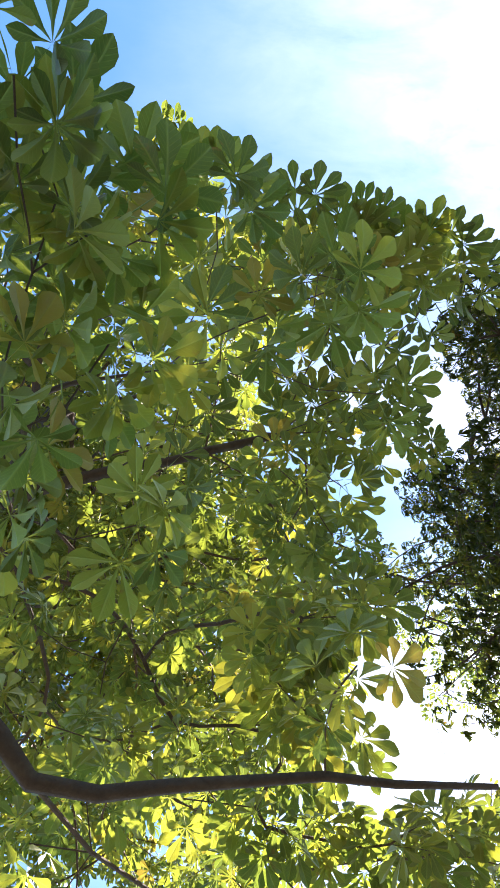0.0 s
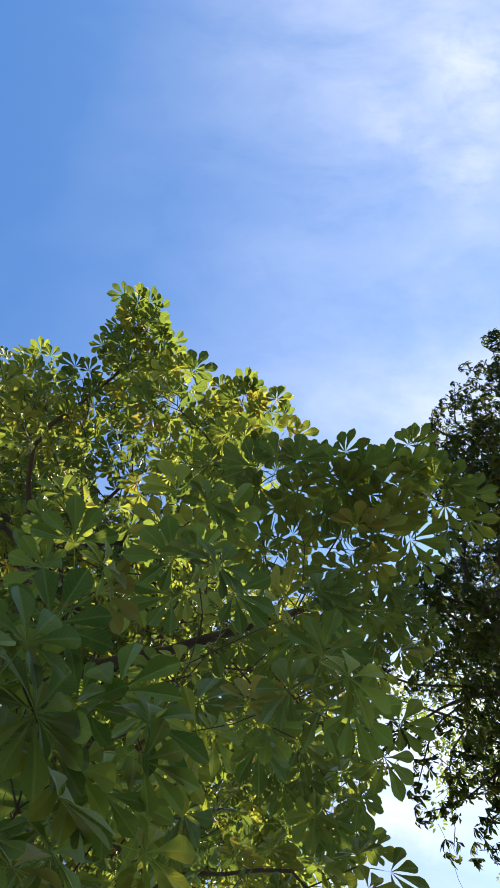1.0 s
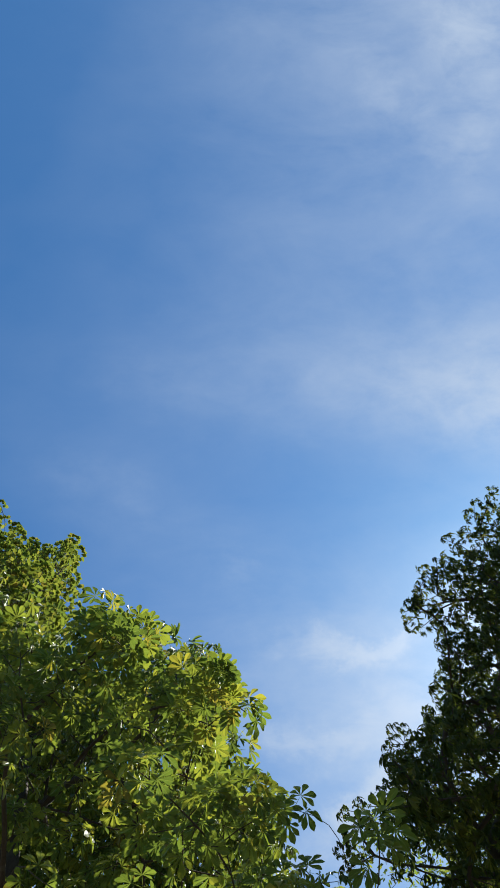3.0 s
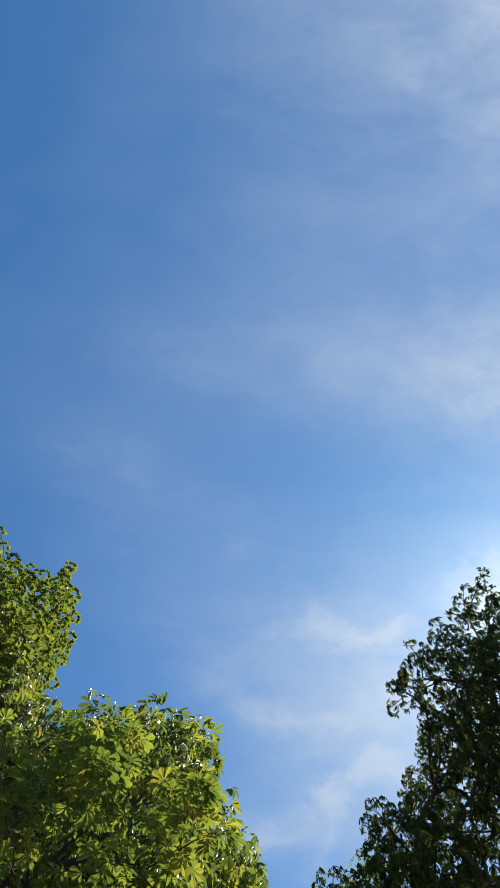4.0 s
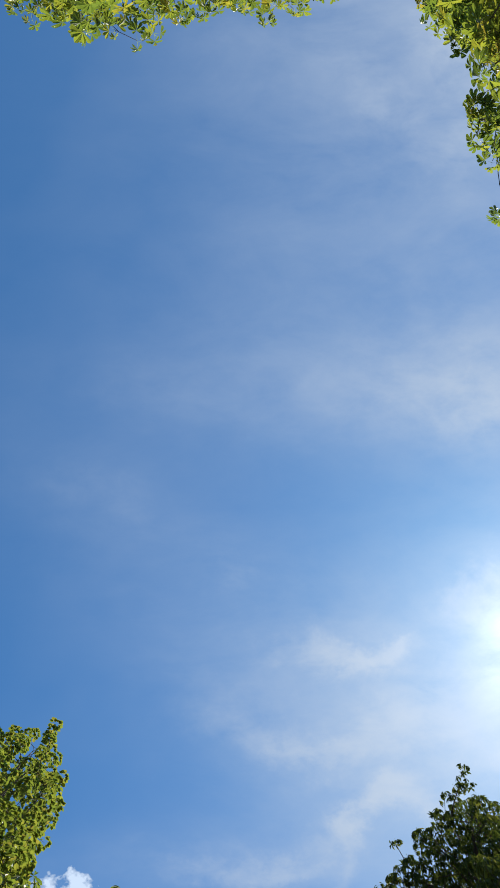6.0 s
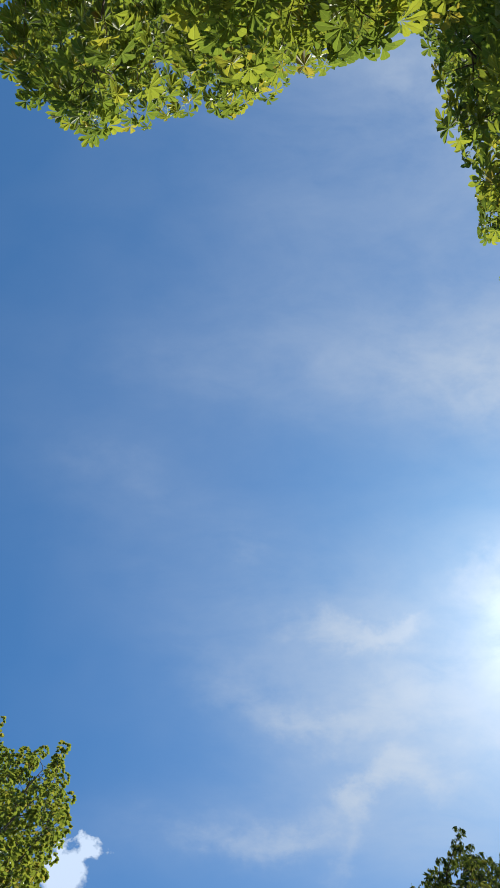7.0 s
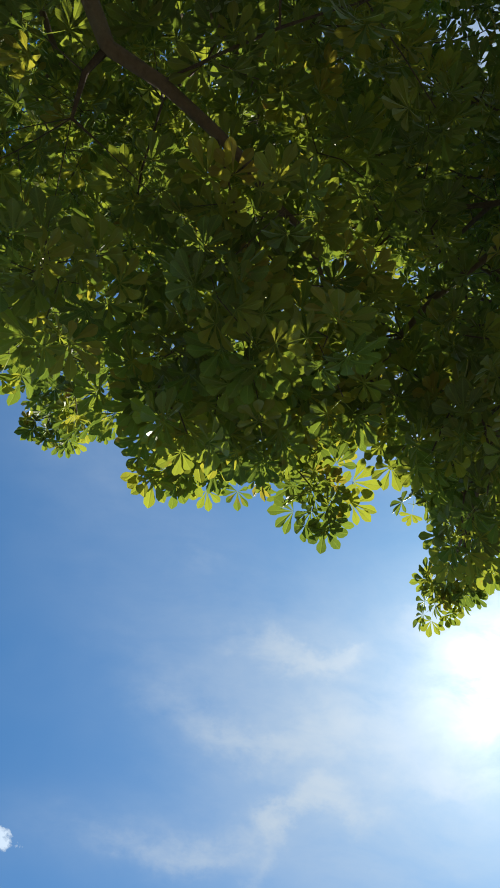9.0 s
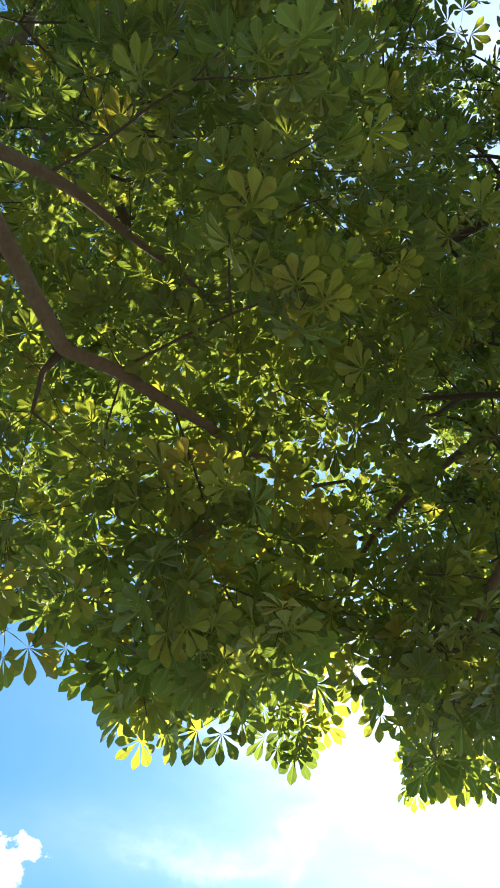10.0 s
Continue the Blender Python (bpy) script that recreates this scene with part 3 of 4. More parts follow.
            axis[2] = axis[2] * 0.4 - 0.05 - rnd.uniform(0, 0.25) if flat else axis[2] * 0.5 - droop - rnd.uniform(0, 0.35)
            axis /= np.linalg.norm(axis)
            wild = 0.22 if flat else 0.45
            side = np.array((-d[1], d[0], 0.0)) + np.array([rnd.uniform(-wild, wild) for _ in range(3)])
            side = side - axis * side.dot(axis)
            side /= np.linalg.norm(side) + 1e-9
            up = np.cross(axis, side)
            if up[2] < 0:
                side, up = -side, -up
            m = np.eye(4)
            m[:3, 0], m[:3, 1], m[:3, 2], m[:3, 3] = axis * s, side * s, up * s, hub
            poses.append(m)
    poses = np.array(poses)
    rng.shuffle(poses)
    single = np.zeros(len(poses), bool)
    if near_box is not None:
        x0, x1, y0, y1 = near_box
        w = poses[:, :3, 3] + base
        inside = np.where((w[:, 0] > x0) & (w[:, 0] < x1) & (w[:, 1] > y0) & (w[:, 1] < y1))[0]
        low = inside[np.argsort(w[inside, 2])][:290]
        single[low] = True
        shared = [mesh_from("leaf", p, f, leaf_mat, uv) for p, f, uv in near_templates]
        for j, i in enumerate(low):
            leaf = new("leaf", shared[j % len(shared)])
            leaf.parent = thing
            leaf.matrix_local = Matrix(poses[i].tolist())
    rest = poses[~single]
    if high_templates is not None:
        high = rest[:, 2, 3] + base[2] > high_from
        top = tagged(new("upper_foliage", joined_leaves("upper_foliage", high_templates, rest[high], leaf_mat)), kind="stuff")
        top.parent = thing
        rest = rest[~high]
    crown = tagged(new("foliage", joined_leaves("foliage", templates, rest, leaf_mat)), kind="stuff")
    crown.parent = thing
    return thing


# ---- the trees: heart and reach of the leaf masses (x, y, z, radius), then of the sprays at their edges ----
NEAR_LEFT_MASSES = [
    (-2.33, 2.77, 10.73, 1.25), (-1.24, -0.38, 8.1, 1.25), (-0.61, 1.97, 6.73, 1.25), (-0.6, 0.05, 5.33, 1.25),
    (-1.77, 1.75, 8.98, 1.25), (-0.69, 4.08, 9.95, 1.25), (-1.44, 1.65, 12.14, 1.25), (-2.7, 1.01, 10.64, 1.25),
    (-0.17, 3.22, 7.95, 1.25), (-0.54, 2.26, 10.29, 1.25), (-2.2, 3.85, 8.87, 1.25), (-3.08, -0.25, 9.24, 1.25),
    (-3.2, 1.95, 11.98, 1.18), (-0.21, 1.38, 7.77, 1.25), (-0.74, 2.33, 4.81, 1.25), (-2.04, 0.51, 6.94, 1.25),
    (-0.42, 2.86, 11.45, 1.2), (-3.77, -0.6, 10.58, 1.25), (-2.38, 3.86, 10.71, 1.25), (-1.99, 2.92, 6.85, 1.25),
    (-1.12, 0.9, 9.68, 1.25), (-4.7, 0.94, 6.5, 1.25), (-4.32, 2.36, 9.42, 1.25), (-3.56, -1.32, 7.48, 1.25),
]
NEAR_LEFT_SPRAYS = [
    (-1.02, -1.62, 7.16, 0.44), (-0.11, -0.25, 3.94, 0.58), (-0.33, -1.18, 7.52, 0.41), (-0.81, -0.7, 4.01, 0.4),
    (-0.49, -0.08, 9.97, 0.52), (0.48, 2.15, 5.11, 0.61), (1.02, -0.07, 5.83, 0.26), (0.91, -0.97, 5.13, 0.21),
    (-0.37, -1.01, 6.32, 0.53), (0.56, -0.62, 5.07, 0.2), (-1.51, 1.26, 13, 0.48), (-2.49, 1.6, 13.21, 0.43),
    (-0.66, -0.13, 10.53, 0.38), (0.15, -0.37, 5.91, 0.49), (-1.77, -1.58, 6.46, 0.27), (0.45, 1.53, 6.79, 0.48),
    (-1.47, -1.37, 6.8, 0.45), (1.09, 1.98, 4.9, 0.45), (-0.43, -0.81, 4.08, 0.25), (0.81, 0.97, 7.75, 0.45),
    (-1.21, 0.96, 12.25, 0.55), (0.53, 1.8, 6.05, 0.24), (0.13, 1.81, 10.92, 0.53), (-2.08, 0.37, 11.51, 0.2),
]
NEAR_LEFT_FRINGE = [
    (0.26, -0.77, 4.57, 0.4), (-0.8, 0.52, 12.02, 0.22), (-1.18, -1.85, 6.93, 0.28), (0.61, -0.98, 4.97, 0.19),
    (-1.74, 1.04, 13.01, 0.23), (-2.19, 1.46, 13.24, 0.36), (-0.18, -1.05, 5.72, 0.39), (-1.44, 1.11, 13.03, 0.34),
    (-0.93, -1.88, 6.64, 0.26), (-0.17, -0.7, 3.76, 0.23), (-0.23, 0.31, 9.89, 0.39), (-0.64, -1.6, 6.11, 0.25),
    (-0.8, -0.76, 3.78, 0.35), (0.41, -0.77, 5.66, 0.19), (0.42, -0.15, 4.96, 0.38), (-0.3, -1.39, 6.89, 0.31),
    (0.41, 0.85, 5.5, 0.34), (-0.29, -0.52, 9.79, 0.18), (-0.05, -1.2, 5.86, 0.23), (-2.28, 1.1, 12.91, 0.17),
    (0.73, -0.81, 5.05, 0.2), (1.39, 3.17, 10.75, 0.27), (1.36, 3.84, 10.23, 0.17),
]
NEAR_LEFT_EDGES = [
    (0.29, -0.94, 4.65, 0.3), (-0.76, -0.96, 9.34, 0.23), (-0.13, -1.4, 6.61, 0.24), (-0.86, -1.8, 6.43, 0.28),
    (0.12, -1, 4.58, 0.2), (0.29, -0.14, 4.09, 0.29), (-0.08, -0.97, 6.03, 0.33),
    (0.71, -0.94, 4.85, 0.21), (0.54, -0.73, 5.42, 0.29), (0.29, 0.28, 4.75, 0.27), (0.71, -0.21, 5.57, 0.27),
    (-2.32, -1.87, 8.03, 0.22), (-0.91, -1.69, 7.55, 0.26), (-0.14, -1.49, 6.94, 0.19), (-0.55, -1.49, 5.61, 0.23),
    (-1.64, -1.44, 6.01, 0.31), (-0.15, -1.48, 6.44, 0.17), (0.22, 0.61, 8.99, 0.31),
    (0.45, 0.82, 8.34, 0.25), (-0.68, -0.86, 9.16, 0.38), (-1.9, -1.67, 7.12, 0.28),
]
NEAR_RIGHT_MASSES = [
    (3.49, 1.13, 10.12, 1.4), (4.37, 0.73, 11.77, 1.4), (3.95, -1.14, 9.81, 1.4), (2.84, 0.82, 7.39, 1.4),
    (3.45, -1.8, 7.63, 1.4), (6.72, -0.55, 10.94, 1.4), (5.3, 2.27, 8.19, 1.4), (7.44, -0.04, 7.75, 1.4),
    (6.02, -2.3, 8.71, 1.4), (5.87, -1.51, 6.11, 1.4), (7, 1.45, 9.83, 1.4), (6.18, 1.26, 5.82, 1.4),
    (4.11, 2.24, 10.8, 1.39), (4.26, 2.24, 6.19, 1.4), (4.86, 0.23, 8.02, 1.4), (2.92, 1.13, 9.02, 1.36),
    (3.66, -0.78, 5.94, 1.4), (4.38, -0.55, 10.97, 1.4), (7.39, 1.82, 8.11, 1.4), (3.98, 3.02, 8.08, 1.4),
    (6.18, 2.22, 10.6, 1.4), (4.01, -2.6, 8.26, 1.25),
]
NEAR_RIGHT_SPRAYS = [
    (2.64, -1.54, 9.81, 0.45), (3.24, -1.88, 10.16, 0.55), (1.55, -1.01, 6.34, 0.41), (2.87, -1.26, 9.91, 0.59),
    (2.17, 1.67, 7.68, 0.64), (2.25, 0.5, 9.89, 0.38), (4.46, -0.16, 13.35, 0.27), (3.07, -2.62, 9.53, 0.2),
    (5.25, -0.44, 13.07, 0.39), (1.15, 1.14, 7.12, 0.28), (2.85, 0.28, 10.36, 0.43), (3.9, -1.18, 12.12, 0.2),
    (3.42, -0.44, 10.85, 0.65), (2.88, -1.79, 10.18, 0.31), (3.94, -1.44, 10.91, 0.6), (2.75, 1.94, 11.78, 0.55),
    (3.61, 1.29, 12.57, 0.51), (1.82, -1.13, 6.45, 0.51), (2.69, -1.52, 10.17, 0.32), (2.83, -1.27, 10.08, 0.55),
    (3.1, -2.05, 9.45, 0.56), (1.62, 1.45, 10.15, 0.22), (1.84, 0.09, 8.44, 0.32), (3.67, -2.06, 10.1, 0.5),
]
NEAR_RIGHT_FRINGE = [
    (1.48, -1.1, 6.34, 0.35), (3.2, -2.4, 9.97, 0.29), (2.99, -2.31, 10.02, 0.23), (2.34, -1.46, 9.86, 0.19),
    (3.24, 0.38, 12.17, 0.17), (2.16, 0.47, 10.03, 0.28), (2.37, 0.41, 9.99, 0.35), (4.08, -1.04, 12.38, 0.2),
    (2.83, -1.71, 10.46, 0.19), (3.09, -1.65, 10.59, 0.34), (3.15, 1.32, 12.3, 0.2), (2.39, -1.28, 9.94, 0.18),
    (2.94, -2.25, 9.71, 0.31), (1.53, 1.33, 9.13, 0.39), (1.99, 2.37, 8.15, 0.26), (2.03, 2.35, 8.55, 0.24),
    (1.35, -0.85, 6.37, 0.19), (1.68, -0.2, 6.09, 0.37), (2.44, -1.61, 9.63, 0.32), (2.43, -1.32, 10.24, 0.18),
    (2.08, -1.11, 7.51, 0.36), (2.58, -1, 9.14, 0.35), (2.58, -3.07, 7.65, 0.29),
]
NEAR_RIGHT_EDGES = [
    (1.48, 1.12, 9.59, 0.2), (2.76, -1.85, 10.14, 0.22), (3.55, -2.06, 10.7, 0.24), (2.51, -0.94, 9.68, 0.17),
    (2.04, 0.15, 9.69, 0.21), (2.97, -2.26, 9.89, 0.3), (1.82, 0.26, 8.74, 0.29), (2.25, -1.62, 9.57, 0.18),
    (2.63, -1.3, 10.16, 0.39), (3.31, 0.03, 11.37, 0.4),
]
FAR_LEFT_MASSES = [
    (-4.78, 0.45, 15.36, 1.3), (-3.7, 1.72, 12.06, 1.3), (-4.72, 2.64, 14.17, 1.25), (-4.28, -0.57, 12.62, 1.3),
    (-3.61, 0.48, 10.64, 1.3), (-5.21, 2, 15.48, 1.3), (-4.67, 0.31, 13.57, 1.3), (-4.32, 2.79, 12.97, 1.3),
    (-5.87, 0.42, 16.41, 1.1), (-3.82, -0.95, 11.18, 1.14), (-5.55, -1.22, 14.03, 1.24), (-4.21, -0.11, 14.61, 1.07),
    (-3.69, 1.79, 11.03, 1.3), (-6.3, -0.93, 16.04, 1.09), (-4.39, 3.11, 11.53, 1.21), (-8.38, 2.19, 12.64, 1.3),
    (-6.46, 1.9, 10.49, 1.3), (-7.43, -1.12, 11, 1.3), (-5.6, 0.07, 8.93, 1.3), (-8.69, -0.37, 13.28, 1.3),
    (-5.95, 1.42, 16, 1.3), (-5.67, 3.25, 14.26, 1.3), (-8.81, 1.14, 10.76, 1.3), (-6.99, 0.95, 13.83, 1.3),
]
FAR_LEFT_SPRAYS = [
    (-3.29, -1.21, 13.85, 0.25), (-4.14, -0.8, 15, 0.41), (-3.74, -0.39, 15.35, 0.36), (-5.81, -0.71, 16.44, 0.62),
    (-3.5, -0.32, 14.27, 0.48), (-6.12, -1.07, 17.12, 0.62), (-4.23, -1.23, 13.82, 0.44), (-3.21, -1, 13.73, 0.31),
    (-3.18, -0.1, 12.14, 0.33), (-4.05, 1.08, 15.24, 0.48), (-3.97, 1.05, 16.05, 0.37), (-4.37, -0.38, 16.2, 0.23),
    (-2.96, -1.34, 10.3, 0.63), (-3.53, 0.38, 15.31, 0.22), (-5.73, -1.06, 16.73, 0.39), (-4.71, -0.59, 15.57, 0.29),
    (-4.1, 0.92, 16.92, 0.32), (-2.99, -1.16, 12.5, 0.31), (-3.35, -1.1, 13.51, 0.42), (-5.33, -2.01, 14.87, 0.41),
]
FAR_LEFT_FRINGE = [
    (-3.63, -0.86, 14.73, 0.34), (-3.56, -0.15, 14.94, 0.35), (-4.21, -1.24, 14.41, 0.21), (-2.97, -1.05, 12.89, 0.29),
    (-2.76, -1.46, 12.3, 0.17),
]
FAR_LEFT_EDGES = [
    (-3.24, -0.6, 14.32, 0.2), (-2.74, -1.52, 11.9, 0.21),
]
AHEAD_LEFT_MASSES = [
    (-1.65, -13.94, 10.03, 1.35), (1.13, -13.67, 7.87, 1.35), (-2.49, -16.39, 10.37, 1.35), (0.16, -12.97, 5.4, 1.35),
    (-1.05, -14.39, 7.97, 1.35), (-0.07, -16.28, 9.97, 1.35), (-0.64, -11.96, 7.01, 1.35), (0.34, -13.61, 9.81, 1.35),
    (1.19, -15.65, 7.82, 1.35), (-1.34, -12.53, 8.4, 1.35), (-2.69, -14.64, 10.64, 1.35), (-0.52, -14.48, 6.05, 1.35),
    (-2.43, -15.77, 8.13, 1.35), (-1.65, -11.92, 5.03, 1.35), (-5.14, -15.36, 6.83, 1.35), (-0.4, -17.02, 5.86, 1.35),
    (-2.75, -13.28, 6.34, 1.35), (-3.48, -15.59, 5.07, 1.35), (-3.95, -11.85, 8.23, 1.35), (-3.85, -17.75, 6.74, 1.35),
    (-4.61, -14.32, 8.97, 1.35), (-1.03, -17.7, 8.64, 1.35), (1.3, -13.39, 6.71, 1.35), (-0.5, -12.85, 8.4, 1.0),
]
AHEAD_LEFT_SPRAYS = [
    (0.24, -11.14, 4.64, 0.65), (0.29, -11.01, 6.11, 0.59), (-0.17, -10.86, 4.86, 0.39), (-1.45, -11.31, 7.47, 0.54),
    (-0.78, -10.67, 5.87, 0.26), (-0.6, -11.05, 4.24, 0.24), (-0.87, -10.95, 6.97, 0.42), (0.14, -10.72, 5.7, 0.39),
    (-0.17, -13.03, 10.41, 0.45), (-1.05, -11.07, 5.72, 0.44), (-1.45, -11.62, 8.65, 0.37), (-2.03, -13.51, 11.19, 0.48),
    (-0.65, -12.83, 10.27, 0.35), (-0.01, -10.96, 6.41, 0.48), (-3.09, -13.55, 11.43, 0.4), (-1.31, -13.55, 10.9, 0.65),
    (0.25, -13.38, 11.08, 0.32), (-2.58, -13.7, 11.43, 0.5), (-1.92, -11.38, 7.54, 0.27), (-0.15, -11.34, 7.6, 0.43),
    (1.1, -13.46, 9.93, 0.52),
]
AHEAD_LEFT_FRINGE = [
    (0.47, -10.68, 5.37, 0.4), (-1, -10.47, 6.39, 0.18), (0.05, -10.65, 5.16, 0.36), (-0.77, -10.73, 6.42, 0.39),
    (0.57, -10.64, 5.68, 0.33), (-1.34, -10.75, 6.96, 0.22), (0.61, -10.75, 5.44, 0.4), (-0.08, -10.67, 6.32, 0.28),
    (-0.12, -10.84, 4.7, 0.36), (-0.54, -11.07, 4.21, 0.25), (0.44, -10.64, 5.88, 0.3), (-0.33, -10.71, 4.82, 0.18),
    (-0.99, -10.59, 6.28, 0.26), (-0.01, -10.46, 5.22, 0.19), (-0.97, -10.48, 6.24, 0.18), (-0.85, -10.5, 6.28, 0.19),
    (-0.81, -10.82, 4.51, 0.18), (-1.16, -10.82, 7.39, 0.23), (0.01, -10.95, 6.75, 0.39),
    (-0.53, -10.79, 6.93, 0.2), (-1.1, -10.62, 7, 0.18), (-1.43, -10.9, 7, 0.23),
]
AHEAD_LEFT_EDGES = [
    (-0.99, -10.75, 6.77, 0.39), (0.45, -10.63, 5.42, 0.37), (-0.92, -10.74, 5.79, 0.26), (-0.99, -10.46, 6.55, 0.17),
    (-0.09, -10.86, 4.74, 0.4), (-1.2, -10.74, 6.83, 0.3), (0.08, -10.48, 5.43, 0.23), (0.22, -10.74, 5.01, 0.4),
    (-0.78, -10.62, 6.55, 0.29), (-1.58, -11.01, 6.75, 0.21), (-1.52, -11.07, 7.34, 0.32),
]
AHEAD_RIGHT_MASSES = [
    (1.29, -13.33, 8.06, 1.3), (2.47, -14.33, 9.97, 1.28), (1.62, -12.28, 6.18, 1.3), (2.28, -15.39, 8.17, 1.3),
    (3.09, -11.87, 7.97, 1.3), (1.88, -14.72, 6.51, 1.3), (3.94, -13.48, 10.46, 1.3), (4.32, -10.8, 9.6, 1.3),
    (5.19, -11.17, 5.82, 1.3), (2.66, -10.87, 6.19, 1.27), (5.8, -13.46, 5.21, 1.3), (5.17, -13.48, 7.81, 1.3),
    (6.21, -10.76, 8.06, 1.3), (4.21, -15.31, 5.95, 1.3), (6.01, -12.49, 10.03, 1.3), (5.44, -15.19, 9.36, 1.3),
    (3.27, -12.72, 4.76, 1.3), (6.3, -15.27, 6.83, 1.3), (4.19, -9.63, 6.92, 1.3), (6.97, -12.32, 6.9, 1.3),
    (4.22, -16.25, 7.68, 1.3), (3.33, -12.81, 9.41, 1.29), (3.77, -13.09, 6.44, 1.3), (7.09, -13.84, 8.3, 1.29),
]
AHEAD_RIGHT_SPRAYS = [
    (0.84, -11.15, 5.48, 0.59), (1.54, -10.95, 4.91, 0.58), (2.88, -10.47, 8.77, 0.31), (1.11, -10.97, 5.74, 0.34),
    (1.98, -10.88, 6.65, 0.52), (0.92, -10.96, 6.08, 0.24), (2.38, -10.55, 6.93, 0.58), (1.75, -10.28, 5.53, 0.29),
    (1.76, -11.71, 7.12, 0.54), (3.28, -14.0, 11.59, 0.6), (1.67, -10.89, 5.38, 0.62), (2.13, -10.77, 7.3, 0.35),
    (1.07, -10.99, 5.41, 0.42), (3.62, -11.46, 10.29, 0.53), (3.77, -10.33, 10.86, 0.23), (2.73, -13.29, 10.92, 0.42),
]
AHEAD_RIGHT_FRINGE = [
    (0.74, -10.75, 5.89, 0.27), (1.84, -9.87, 5.93, 0.18), (1.73, -10.25, 5.32, 0.32), (1.18, -10.89, 5.17, 0.4),
    (2.14, -9.86, 6.36, 0.27), (1.42, -10.5, 5.11, 0.22), (3.53, -10.14, 10.24, 0.22), (1.74, -10.55, 6.61, 0.18),
    (1.65, -10.17, 5.32, 0.23), (2.95, -13.62, 11.35, 0.34), (2.59, -10.4, 8.31, 0.18), (0.96, -10.82, 5.82, 0.2),
    (2.23, -10.1, 6.65, 0.36), (2.23, -9.77, 6.74, 0.2),
]
AHEAD_RIGHT_EDGES = [
    (1.96, -9.8, 6.24, 0.18), (1.58, -10.33, 5.05, 0.27), (1.82, -10.46, 6.57, 0.23), (1.85, -9.94, 5.71, 0.21),
]
FAR_RIGHT_MASSES = [
    (3.47, 2.59, 11.13, 1.1), (3.16, 2, 9.98, 1.1), (3.54, 4.98, 9.32, 1.1), (4.34, 3.32, 8.28, 1.1),
    (5.25, 3.17, 10.27, 1.1), (4.64, 4.55, 10.73, 1.1), (3.25, 3.93, 8.21, 1.08), (5.17, 4.47, 9.26, 1.1),
    (4.71, 2.05, 9.53, 1.1), (3.81, 3.25, 11.85, 0.83), (3.56, 2.16, 8.75, 1.08), (4.17, 5.27, 10.64, 1.04),
]
FAR_RIGHT_SPRAYS = [
    (1.87, 1.73, 9.98, 0.56), (2.08, 2.59, 8.62, 0.21), (1.9, 5.12, 10.43, 0.48), (2.4, 2.62, 12.03, 0.41),
    (2.54, 2.92, 10.01, 0.34), (2.43, 3.02, 7.63, 0.31), (2.64, 2.65, 11.98, 0.47),
]

